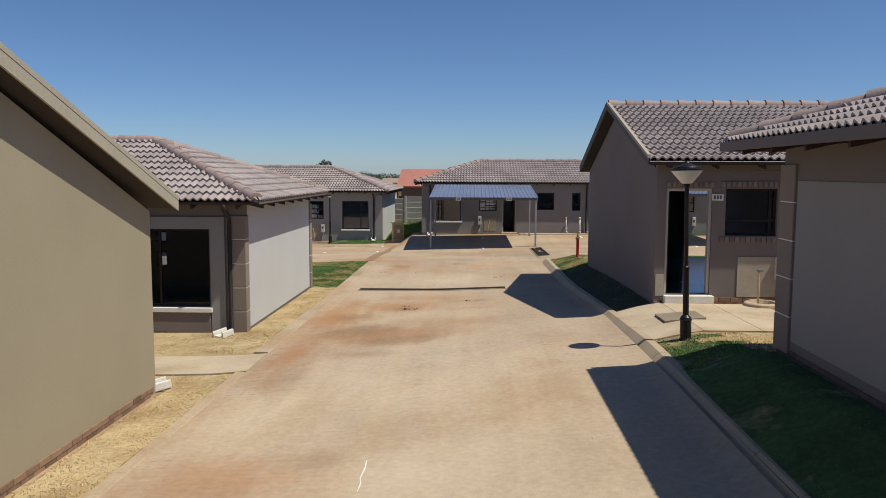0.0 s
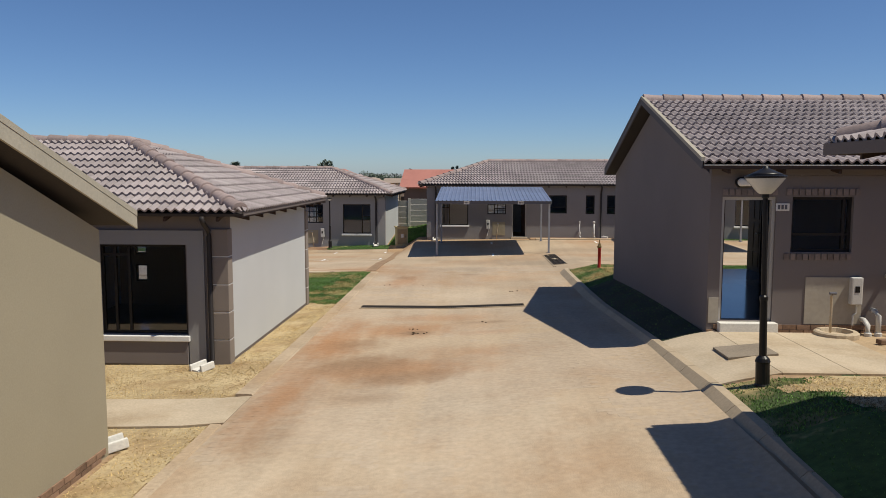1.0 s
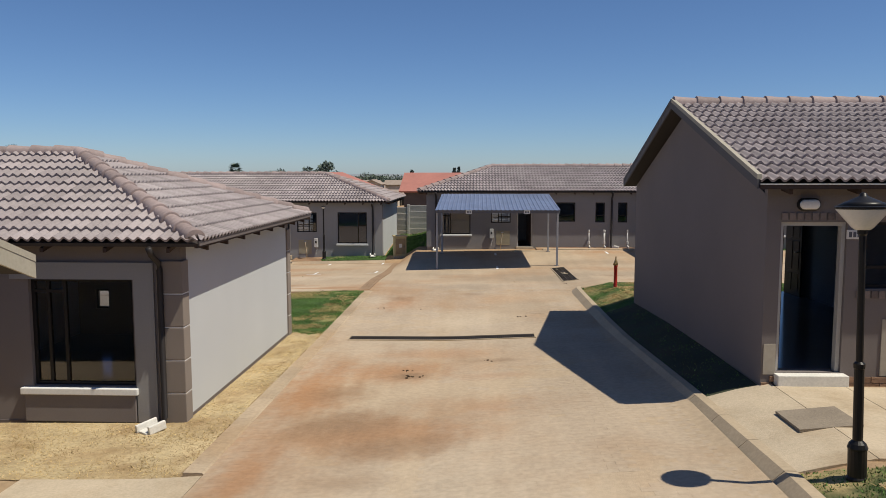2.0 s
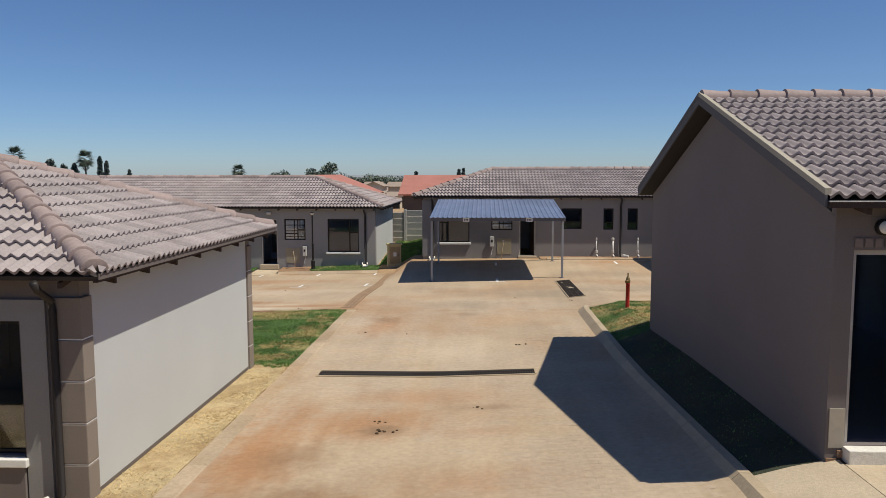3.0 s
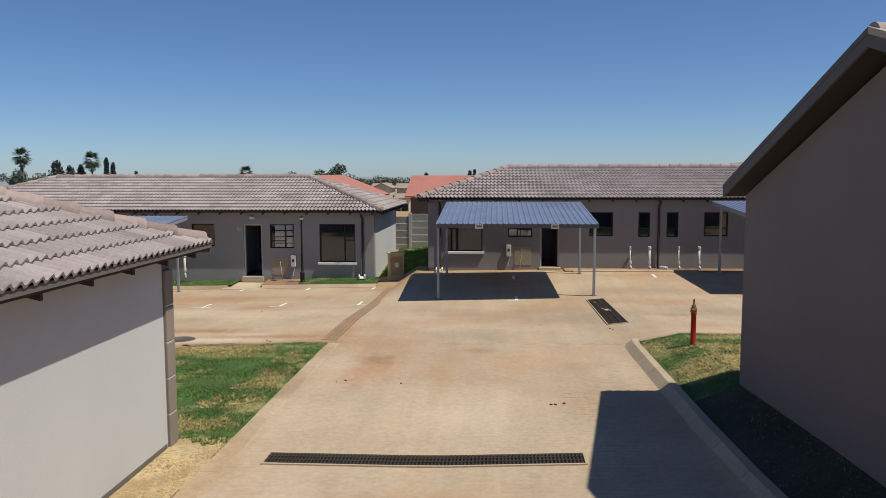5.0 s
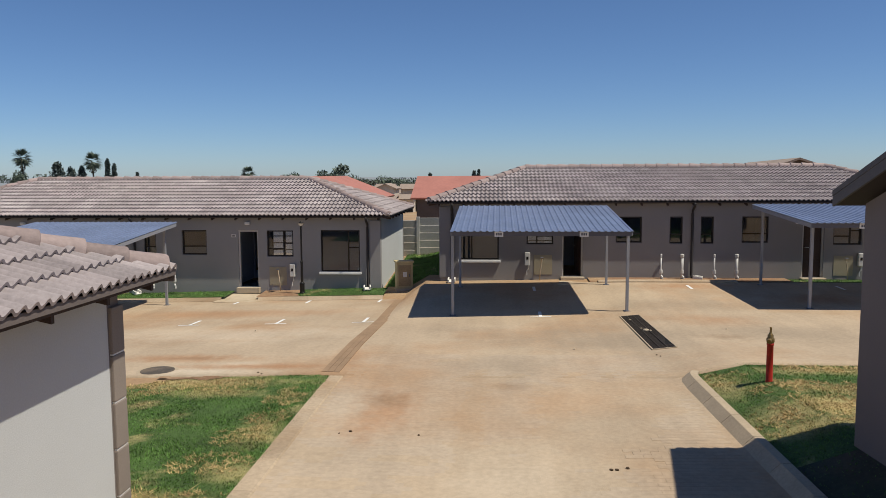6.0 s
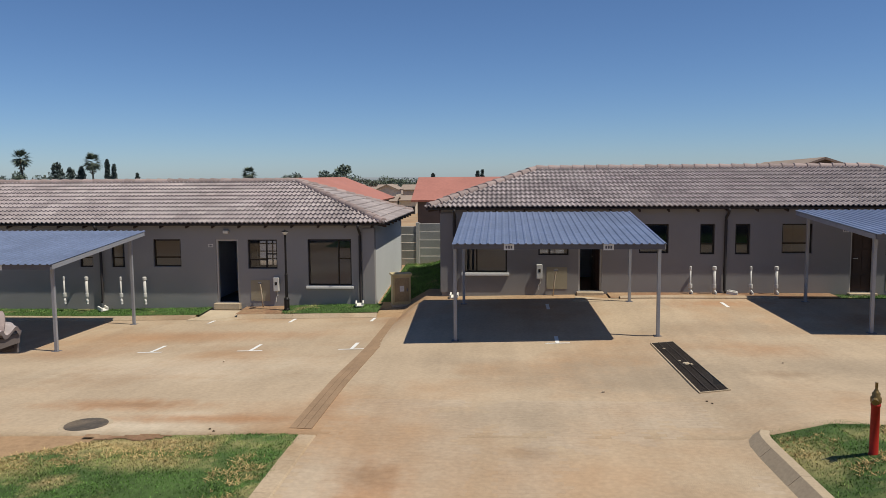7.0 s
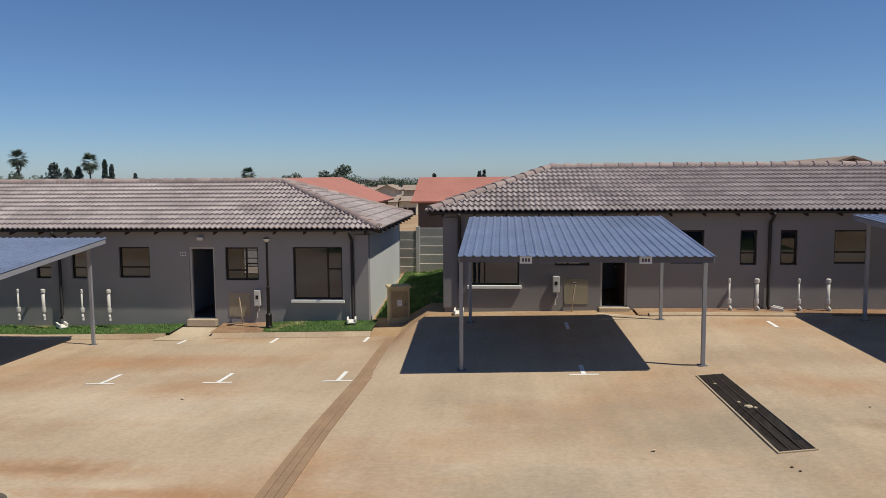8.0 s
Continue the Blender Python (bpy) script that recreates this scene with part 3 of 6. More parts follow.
def tile_mesh():
    bm = bmesh.new()
    vs = [[bm.verts.new(p) for p in r] for r in ROWS_T]
    for a, b in zip(vs, vs[1:]):
        for i in range(len(a) - 1):
            bm.faces.new((b[i], b[i + 1], a[i + 1], a[i]))
    crisp(bm)
    return finish(bm, "tile", M["tile"], True)


TILE = tile_mesh()


def slope(roof, origin, u, v, width, length, cut_l, cut_r, singles, near):
    """Tiles on one roof slope from its eave corner: u along the eave, v up the slope; the cuts run in by that much at the top.
    singles: how many whole tiles stand as pieces of their own, those nearest to the place near first."""
    o, u, v = Vector(origin), Vector(u).normalized(), Vector(v).normalized()
    n = u.cross(v)
    m = Matrix((u, v, n)).transposed().to_4x4()
    cols, rows = math.ceil(width / TW), math.ceil((length + 0.04) / TG)
    step = width / cols
    whole, cut = [], []

    def inside(x, y):
        s = min(max(y / length, 0), 1)
        return cut_l * s - 1e-4 <= x <= width - cut_r * s + 1e-4

    for j in range(rows):
        for i in range(cols):
            x, y = i * step, j * TG - 0.02
            corners = [(x, y), (x + step, y), (x, y + TG), (x + step, y + TG)]
            ok = [inside(*c) for c in corners]
            if y + TG > length + 0.02 or (any(ok) and not all(ok)):
                cut.append((x, y))
            elif all(ok):
                whole.append((x, y))
    whole.sort(key=lambda c: (o + u * c[0] + v * c[1] - Vector(near)).length)
    sx = step / TW
    for x, y in whole[:singles]:
        ob = new("tile", TILE)
        ob.parent = roof
        ob.matrix_local = Matrix.Translation(o + u * x + v * y + n * 0.012) @ m @ Matrix.Diagonal((sx, 1, 1, 1))
    rest = whole[singles:]

    def joined(bm, cells):
        for x, y in cells:
            vs = [[bm.verts.new((x + p[0] * sx, y + p[1], p[2] + 0.012)) for p in r] for r in ROWS_T]
            for a, b in zip(vs, vs[1:]):
                for i in range(len(a) - 1):
                    bm.faces.new((b[i], b[i + 1], a[i + 1], a[i]))

    bm = bmesh.new()
    joined(bm, cut)
    for co, no in (((0, 0, 0), (-length, cut_l, 0)), ((width, 0, 0), (length, cut_r, 0)), ((0, length, 0), (0, 1, 0))):
        if no[1] or abs(no[0]) > 0:
            bmesh.ops.bisect_plane(bm, geom=bm.verts[:] + bm.edges[:] + bm.faces[:], plane_co=co, plane_no=Vector(no).normalized(), clear_outer=True)
    joined(bm, rest)
    crisp(bm)
    bm.transform(Matrix.Translation(o) @ m)
    part("tile_field", bm, M["tile"], roof, "grey-brown double roll concrete roof tiles", True, "stuff")


def caps(roof, a, b, radius=0.115, piece=0.40):
    """Half-round ridge or hip tiles bedded in mortar, from a to b."""
    a, b = Vector(a), Vector(b)
    d = (b - a)
    if abs(d.z) > 0.1:
        a = a + d.normalized() * 0.10
        d = b - a
    k = max(1, round(d.length / piece))
    d.normalize()
    side = d.cross(Vector((0, 0, 1))).normalized()
    up = side.cross(d)
    m = Matrix((side, d, up)).transposed().to_4x4()
    run = (b - a).length / k
    bm = bmesh.new()
    rings = []
    for y, r in ((0, radius * 1.14), (0.008, radius * 1.27), (0.045, radius * 1.26), (run * 0.55, radius * 1.10), (run + 0.03, radius * 0.96)):
        rings.append([bm.verts.new((r * math.cos(math.pi * (i / 10 * 1.1 - 0.05)), y, r * 0.92 * math.sin(math.pi * (i / 10 * 1.1 - 0.05)))) for i in range(11)])
    for lo, hi in zip(rings, rings[1:]):
        for i in range(10):
            bm.faces.new((lo[i], hi[i], hi[i + 1], lo[i + 1]))
    bm.faces.new(rings[0])
    bm.faces.new(rings[-1][::-1])
    crisp(bm)
    me = finish(bm, "ridge_tile", M["ridge_tile"], True)
    for i in range(k):
        ob = new("ridge_tile", me)
        ob.parent = roof
        ob.matrix_local = Matrix.Translation(a + d * (i * run)) @ m
    bm = bmesh.new()
    box(bm, (-0.105, 0.0, -0.06), (0.105, (b - a).length, 0.035))
    bm.transform(Matrix.Translation(a) @ m)
    part("mortar", bm, M["mortar"], roof)


def deck(bm, points, thick=0.05):
    """A flat board through points, thick downwards."""
    n = (Vector(points[1]) - Vector(points[0])).cross(Vector(points[2]) - Vector(points[0])).normalized()
    if n.z < 0:
        points, n = points[::-1], -n
    top = [bm.verts.new(p) for p in points]
    low = [bm.verts.new(Vector(p) - n * thick) for p in points]
    bm.faces.new(top)
    bm.faces.new(low[::-1])
    for i in range(len(top)):
        j = (i + 1) % len(top)
        bm.faces.new((low[i], low[j], top[j], top[i]))
    return bm


def hip_roof(house, ex0, ex1, ey0, ey1, ez, rz, singles, near, left_hip=True, right_hip=True, ym=None, ezb=None):
    """A roof whose ridge runs along x, hipped or gabled at either end, over the eaves' rectangle.
    ym, ezb: where a gabled roof's ridge is off the middle, and the height of its back eave."""
    half = (ey1 - ey0) / 2 if ym is None else ym - ey0
    ym = (ey0 + ey1) / 2 if ym is None else ym
    ezb = ez if ezb is None else ezb
    a, b = (ex0 + half if left_hip else ex0), (ex1 - half if right_hip else ex1)
    rise = rz - ez
    length = math.hypot(half, rise)
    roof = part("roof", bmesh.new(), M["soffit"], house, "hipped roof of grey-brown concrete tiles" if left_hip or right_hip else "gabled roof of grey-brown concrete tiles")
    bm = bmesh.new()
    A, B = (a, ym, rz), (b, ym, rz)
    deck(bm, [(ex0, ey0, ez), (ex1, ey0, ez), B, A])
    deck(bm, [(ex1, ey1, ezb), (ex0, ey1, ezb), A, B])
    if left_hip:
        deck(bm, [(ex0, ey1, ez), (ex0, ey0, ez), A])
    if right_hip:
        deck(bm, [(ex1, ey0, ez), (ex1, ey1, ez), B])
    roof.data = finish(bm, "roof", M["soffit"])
    share = singles
    hl, hr = (half if left_hip else 0), (half if right_hip else 0)
    slope(roof, (ex0, ey0, ez), (1, 0, 0), (0, half, rise), ex1 - ex0, length, hl, hr, share.get("front", 0), near)
    slope(roof, (ex1, ey1, ezb), (-1, 0, 0), (0, ym - ey1, rz - ezb), ex1 - ex0, math.hypot(ey1 - ym, rz - ezb), hr, hl, share.get("back", 0), near)
    if left_hip:
        slope(roof, (ex0, ey1, ez), (0, -1, 0), (half, 0, rise), 2 * half, length, half, half, share.get("left", 0), near)
    if right_hip:
        slope(roof, (ex1, ey0, ez), (0, 1, 0), (-half, 0, rise), 2 * half, length, half, half, share.get("right", 0), near)
    up = Vector((0, 0, 0.03))
    caps(roof, Vector(A) + up, Vector(B) + up)
    if left_hip:
        caps(roof, Vector((ex0, ey0, ez)) + up, Vector(A) + up)
        caps(roof, Vector((ex0, ey1, ez)) + up, Vector(A) + up)
    if right_hip:
        caps(roof, Vector((ex1, ey0, ez)) + up, Vector(B) + up)
        caps(roof, Vector((ex1, ey1, ez)) + up, Vector(B) + up)
    return roof, length, half, rise


def eave_trim(house, ex0, ex1, ey0, ey1, ez, over, rise, half, sides, fascia=None, high=0.0):
    """Rafter tails under the eaves and, where asked, a fascia board in front of them."""
    pitch = rise / half

    def tail(x, y, dx, dy):
        bm = bmesh.new()
        t = Vector((dy, dx, 0)) * 0.022
        p0, p1 = Vector((x, y, ez - 0.07)), Vector((x + dx * over, y + dy * over, ez - 0.07 + pitch * over))
        low = Vector((0, 0, -0.11))
        q = [p0 + low * 0.55, p0, p1, p1 + low]
        f = [bm.verts.new(c + t) for c in q]
        g = [bm.verts.new(c - t) for c in q]
        bm.faces.new(f)
        bm.faces.new(g[::-1])
        for i in range(4):
            bm.faces.new((f[i], g[i], g[(i + 1) % 4], f[(i + 1) % 4]))
        bmesh.ops.recalc_face_normals(bm, faces=bm.faces)
        part("rafter", bm, M["timber"], house)

    for s in sides:
        if s == "front":
            for x in steps(ex0 + over + 0.1, ex1 - over - 0.1, 0.85):
                tail(x, ey0 + 0.03, 0, 1)
        if s == "back":
            for x in steps(ex0 + over + 0.1, ex1 - over - 0.1, 0.85):
                tail(x, ey1 - 0.03, 0, -1)
        if s == "right":
            for y in steps(ey0 + over + 0.1, ey1 - over - 0.1, 0.85):
                tail(ex1 - 0.03, y, -1, 0)
        if s == "left":
            for y in steps(ey0 + over + 0.1, ey1 - over - 0.1, 0.85):
                tail(ex0 + 0.03, y, 1, 0)
    for s in fascia or ():
        z0, z1 = ez - 0.10 + high * 0.6, ez - 0.002 + high
        p, q = (0.03, 0.075) if high else (0.0, 0.02)
        a, b = {"front": ((ex0, ey0 - q, z0), (ex1, ey0 - p, z1)), "back": ((ex0, ey1 + p, z0), (ex1, ey1 + q, z1)),
                "right": ((ex1 + p, ey0, z0), (ex1 + q, ey1, z1)), "left": ((ex0 - q, ey0, z0), (ex0 - p, ey1, z1))}[s]
        part("fascia", boxed((a, b)), M["fascia"], house)


def gable(house, x0, x1, y0, y1, z, ym, top, material):
    bm = bmesh.new()
    f = [bm.verts.new((x0, *c)) for c in ((y0, z), (y1, z), (ym, top))]
    g = [bm.verts.new((x1, *c)) for c in ((y0, z), (y1, z), (ym, top))]
    bm.faces.new(f)
    bm.faces.new(g[::-1])
    for i in range(3):
        bm.faces.new((f[i], g[i], g[(i + 1) % 3], f[(i + 1) % 3]))
    bmesh.ops.recalc_face_normals(bm, faces=bm.faces)
    part("gable", bm, material, house)


def barge(house, x, ey0, ey1, eaves, rz, out, face="barge", ym=None, deep=0.13):
    """Barge boards up both rakes of a gable end; out is the way they face along x; eaves: the front and back heights."""
    ym = (ey0 + ey1) / 2 if ym is None else ym
    for ye, ez in zip((ey0, ey1), eaves):
        bm = bmesh.new()
        q = [(ye, ez - deep), (ym, rz - deep), (ym, rz + 0.06), (ye, ez + 0.06)]
        f = [bm.verts.new((x, *c)) for c in q]
        g = [bm.verts.new((x + 0.025 * out, *c)) for c in q]
        bm.faces.new(f)
        bm.faces.new(g[::-1])
        for i in range(4):
            bm.faces.new((f[i], g[i], g[(i + 1) % 4], f[(i + 1) % 4]))
        bmesh.ops.recalc_face_normals(bm, faces=bm.faces)
        part("barge_board", bm, M[face], house, "painted fibre-cement barge board")
        bm = bmesh.new()
        q = [(ye, ez + 0.062), (ym, rz + 0.062), (ym, rz + 0.125), (ye, ez + 0.125)]
        f = [bm.verts.new((x + 0.03 * out, *c)) for c in q]
        g = [bm.verts.new((x - 0.03 * out, *c)) for c in q]
        bm.faces.new(f)
        bm.faces.new(g[::-1])
        for i in range(4):
            bm.faces.new((f[i], g[i], g[(i + 1) % 4], f[(i + 1) % 4]))
        bmesh.ops.recalc_face_normals(bm, faces=bm.faces)
        # back rake's capping takes the shaded board tone, the front one stays pale
        part("rake_capping", bm, M["barge" if ye == ey0 or face == "barge" else face], house)


def quoins(house, x, y, dx, dy, z0, z1, material, wx=0.34, wy=0.20, n=5):
    """A built-out plaster corner of blocks with pale joints between; dx, dy point from the corner along its two walls."""
    h = (z1 - z0) / n
    for i in range(n):
        a, b = (x - dx * 0.035, y - dy * 0.035), (x + dx * wx, y + dy * wy)
        lo, hi = (min(a[0], b[0]), min(a[1], b[1])), (max(a[0], b[0]), max(a[1], b[1]))
        part("quoin", boxed(((*lo, z0 + i * h + 0.012), (*hi, z0 + (i + 1) * h - 0.006)), bevel=0.012), material, house)
        if i:
            part("joint", boxed(((lo[0] + 0.008, lo[1] + 0.008, z0 + i * h - 0.004), (hi[0] - 0.008, hi[1] - 0.008, z0 + i * h + 0.010))), M["white"], house)


def downpipe(house, x, y, z0, z1, out=-1):
    """A dark square-ish rainwater pipe with a swan neck to the eave and a shoe."""
    bm = bmesh.new()
    tube(bm, ((x, y + out * 0.38, z1), (x, y + out * 0.30, z1 - 0.10), (x, y + out * 0.07, z1 - 0.24), (x, y + out * 0.05, z1 - 0.34), (x, y + out * 0.05, z0 + 0.12), (x, y + out * 0.12, z0 + 0.03)), 0.042, 10)
    part("downpipe", bm, M["pipe"], house, "dark rainwater downpipe", True)


def shell(house, x0, x1, y0, y1, z0, z1, front=(), back=(), left=(), right=(), mats=("plaster_taupe",) * 4, t=0.22):
    """Four walls with their openings, the floor slab and the ceiling of a house."""
    mf, mb, ml, mr = [M[k] for k in mats]
    part("wall", wall(bmesh.new(), "x", x0, x1, y0, y0 + t, z0, z1, front), mf, house)
    part("wall", wall(bmesh.new(), "x", x0, x1, y1 - t, y1, z0, z1, back), mb, house)
    part("wall", wall(bmesh.new(), "y", y0 + t, y1 - t, x0, x0 + t, z0, z1, left), ml, house)
    part("wall", wall(bmesh.new(), "y", y0 + t, y1 - t, x1 - t, x1, z0, z1, right), mr, house)
    part("floor_slab", boxed(((x0 + t, y0 + t, z0 - 0.1), (x1 - t, y1 - t, z0 + 0.13))), M["floor"], house, "glossy blue-grey floor tiles")
    part("ceiling_board", boxed(((x0 + t, y0 + t, z1 - 0.08), (x1 - t, y1 - t, z1 - 0.04))), M["inside"], house)


def plinth(house, x0, x1, y0, y1, z0, z1, sides, kind="brick"):
    """Courses of face brick showing under the plaster, brick by brick."""
    L, H = 0.222, (z1 - z0) / 2
    bm = bmesh.new()
    box(bm, (0.005, 0, 0.004), (L - 0.007, 0.02, H - 0.006))
    me = finish(bm, "brick", M[kind])
    for s in sides:
        a, b = (x0, x1) if s == "front" else (y0, y1)
        for row in range(2):
            for i in range(int((b - a) / L)):
                u = a + i * L + (L / 2 if row else 0)
                if u + L > b:
                    continue
                ob = new("brick", me)
                ob.parent = house
                p = {"front": pose(u, y0 - 0.02, z0 + row * H), "right": pose(x1 + 0.02, u, z0 + row * H, 0, 0, 90), "left": pose(x0 - 0.02, u + L, z0 + row * H, 0, 0, -90)}[s]
                ob.matrix_local = p


# ---- the hipped house beside the lane ----
lh = thing("house", "single-storey hipped house with pale grey plaster and taupe quoins", "house")
Z0, Z1 = 0.0, 2.70
X0, X1, Y0, Y1 = -13.5, -3.75, 17.40, 23.45
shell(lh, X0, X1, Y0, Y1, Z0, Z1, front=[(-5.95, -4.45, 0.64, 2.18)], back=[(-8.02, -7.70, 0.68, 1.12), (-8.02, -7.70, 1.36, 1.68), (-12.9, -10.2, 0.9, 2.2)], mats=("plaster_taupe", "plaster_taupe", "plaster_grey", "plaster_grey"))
window(lh, -5.95, -4.45, 0.64, 2.18, Y0 + 0.10, bars=(0.16, 0.32), rails=((0.88, 0.0, 0.32),), sill=False)
part("window_sill", boxed(((-6.1, Y0 - 0.09, 0.53), (-4.40, Y0 + 0.07, 0.625)), bevel=0.012), M["white"], lh, "white plaster window sill")
part("apron", boxed(((-6.06, Y0 - 0.055, 0.13), (-4.44, Y0 - 0.002, 0.53)), bevel=0.01), M["plaster_taupe"], lh)
for a, b in (((-6.2, 2.30), (-4.13, 2.42)), ((-4.42, 0.13), (-4.13, 2.30)), ((-6.2, 2.18), (-4.42, 2.30))):
    part("window_surround", boxed(((a[0], Y0 - 0.035, a[1]), (b[0], Y0 - 0.002, b[1]))), M["plaster_mid"], lh, "grey plaster band round the window")
# the wide back window is unseen, added to let daylight in
window(lh, -12.9, -10.2, 0.9, 2.2, Y1 - 0.1, bars=(0.5,), sill=False)
window(lh, -8.02, -7.70, 0.68, 1.12, Y1 - 0.1, sill=False)
window(lh, -8.02, -7.70, 1.36, 1.68, Y1 - 0.1, sill=False)
quoins(lh, X1, Y0, -1, 1, 0.08, 2.45, M["quoin"])
quoins(lh, X1, Y1, -1, -1, 0.08, 2.45, M["quoin"])
part("plinth_line", boxed(((X1 - 0.02, Y0 + 0.25, 0.04), (X1 + 0.008, Y1 - 0.25, 0.185))), M["fascia"], lh)
part("base_course", boxed(((X0, Y0 - 0.012, 0.0), (-4.13, Y0 + 0.02, 0.13))), M["fascia"], lh)
_, _, HALF, RISE = hip_roof(lh, X0 - 0.42, X1 + 0.40, Y0 - 0.34, Y1 + 0.42, 2.72, 4.00, {"front": 150, "right": 150}, (-3.3, 20, 3))
eave_trim(lh, X0 - 0.42, X1 + 0.40, Y0 - 0.34, Y1 + 0.42, 2.72, 0.34, RISE, HALF, ("front", "right", "back"), ("back",))
part("fascia", boxed(((X1 + 0.335, Y0 - 0.33, 2.655), (X1 + 0.385, Y1 + 0.41, 2.715))), M["timber"], lh)
part("eave_board", boxed(((X1 + 0.402, Y0 - 0.35, 2.688), (X1 + 0.418, Y1 + 0.43, 2.752))), M["fascia"], lh)
# pale inner wall added to bounce light back to the window
part("partition", wall(bmesh.new(), "y", Y0 + 0.22, Y1 - 0.22, -8.5, -8.38, 0.0, 2.64, []), M["inside"], lh)
downpipe(lh, -4.02, Y0 - 0.02, 0.10, 2.66)

# ---- the gabled house behind it ----
nl = thing("house", "single-storey gabled house with khaki plaster and brick base", "house")
X0, X1, Y0, Y1 = -13.5, -3.78, 5.4, 13.15
shell(nl, X0, X1, Y0, Y1, 0.06, 2.75, mats=("plaster_khaki",) * 4)
gable(nl, X1 - 0.22, X1, Y0, Y1, 2.75, 9.28, 4.30, M["plaster_khaki"])
gable(nl, X0, X0 + 0.22, Y0, Y1, 2.75, 9.28, 4.30, M["plaster_khaki"])
hip_roof(nl, X0 - 0.3, X1 + 0.24, Y0 - 0.45, Y1 + 0.38, 2.80, 4.42, {"back": 60}, (-3.6, 12, 3), False, False, 9.275, 2.826)
barge(nl, X1 + 0.245, Y0 - 0.45, Y1 + 0.38, (2.80, 2.826), 4.42, 1, "barge", 9.275, 0.085)
plinth(nl, X0, X1, Y0, Y1, 0.12, 0.27, ("right",))

# ---- the gabled house with the open door ----
rh = thing("house", "single-storey gabled house with taupe plaster and an open front door", "house")
X0, X1, Y0, Y1 = 4.17, 13.8, 17.15, 25.02
FZ = 0.80
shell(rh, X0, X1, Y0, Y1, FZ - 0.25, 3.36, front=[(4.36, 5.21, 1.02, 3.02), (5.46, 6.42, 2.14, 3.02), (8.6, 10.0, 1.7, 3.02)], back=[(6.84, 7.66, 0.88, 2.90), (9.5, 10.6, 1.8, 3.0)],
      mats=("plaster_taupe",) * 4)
part("partition", wall(bmesh.new(), "y", Y0 + 0.22, Y1 - 0.22, 7.80, 7.92, 0.68, 3.36, []), M["inside"], rh)
part("inner_floor", boxed(((X0 + 0.22, Y0 + 0.02, 0.68), (7.80, Y1, 0.885))), M["floor"], rh, "glossy blue-grey floor tiles")
gable(rh, X0, X0 + 0.22, Y0, Y1, 3.36, 21.13, 4.72, M["plaster_taupe"])
gable(rh, X1 - 0.22, X1, Y0, Y1, 3.36, 21.13, 4.72, M["plaster_taupe"])
part("wall_plate", boxed(((X0, Y0, 3.362), (X1, Y0 + 0.10, 3.545))), M["plaster_taupe"], rh)
door(rh, 4.36, 5.21, 1.02, 3.02, Y0 + 0.10, turn=-92, hinge=4.43)
door(rh, 6.84, 7.66, 0.88, 2.90, Y1 - 0.16, turn=94)
part("threshold", boxed(((4.34, Y0 - 0.16, 0.86), (5.26, Y0 + 0.02, 1.01)), bevel=0.01), M["chalk"], rh, "pale concrete door step")
window(rh, 5.46, 6.42, 2.14, 3.02, Y0 + 0.10, bars=(0.88,), rails=((0.32, 0.0, 1.0),), sill=False)
window(rh, 8.6, 10.0, 1.7, 3.02, Y0 + 0.10, bars=(0.6,), sill=False)
window(rh, 9.5, 10.6, 1.8, 3.0, Y1 - 0.10, bars=(0.5,), sill=False, out=1)
for z in (3.05, 2.02):
    n = 12 if z > 3 else 11
    for i in range(n):
        part("brick", boxed(((5.36 + i * 0.098, Y0 - 0.022, z), (5.36 + i * 0.098 + 0.075, Y0 - 0.001, z + 0.10))), M["lintel"], rh)
for i in range(9):
    part("brick", boxed(((4.36 + i * 0.098, Y0 - 0.018, 3.05), (4.36 + i * 0.098 + 0.075, Y0 - 0.001, 3.14))), M["lintel"], rh)
# paler patch low on the wall, between the corner and the door
part("plaster_patch", boxed(((4.195, Y0 - 0.012, 0.99), (4.352, Y0 - 0.001, 1.40))), M["plaster_bare"], rh, "pale plaster patch left of the door")
part("meter_panel", boxed(((5.72, Y0 - 0.014, 0.98), (6.62, Y0 - 0.001, 1.74))), M["plaster_bare"], rh, "pale unpainted plaster panel")
num = part("number_plate", boxed(((5.20, Y0 - 0.02, 2.80), (5.41, Y0 - 0.001, 2.92)), bevel=0.004), M["chalk"], rh, "small pale number plate")
for i in range(3):
    part("bar", boxed(((5.225 + i * 0.055, Y0 - 0.024, 2.825), (5.262 + i * 0.055, Y0 - 0.0195, 2.895))), M["steel"], num)
hip_roof(rh, X0 - 0.225, X1 + 0.3, Y0 - 0.31, Y1 + 0.24, 3.52, 4.86, {"front": 280}, (3.7, 18, 4), False, False, 21.14, 3.38)
barge(rh, X0 - 0.23, Y0 - 0.31, Y1 + 0.24, (3.52, 3.38), 4.86, -1, "barge_dark", 21.14, 0.056)
eave_trim(rh, X0 - 0.225, X1 + 0.3, Y0 - 0.31, Y1 + 0.24, 3.52, 0.31, 1.35, 4.27, ("front",))
plinth(rh, X0, X1, Y0, Y1, 0.80, 0.97, ("front",))
part("fascia", boxed(((X0 - 0.222, Y0 - 0.335, 3.455), (X1 + 0.297, Y0 - 0.312, 3.512))), M["timber"], rh)
part("drip_edge", boxed(((X0 - 0.222, Y0 - 0.345, 3.514), (X1 + 0.297, Y0 - 0.312, 3.526))), M["chalk"], rh, "thin pale metal drip edge")


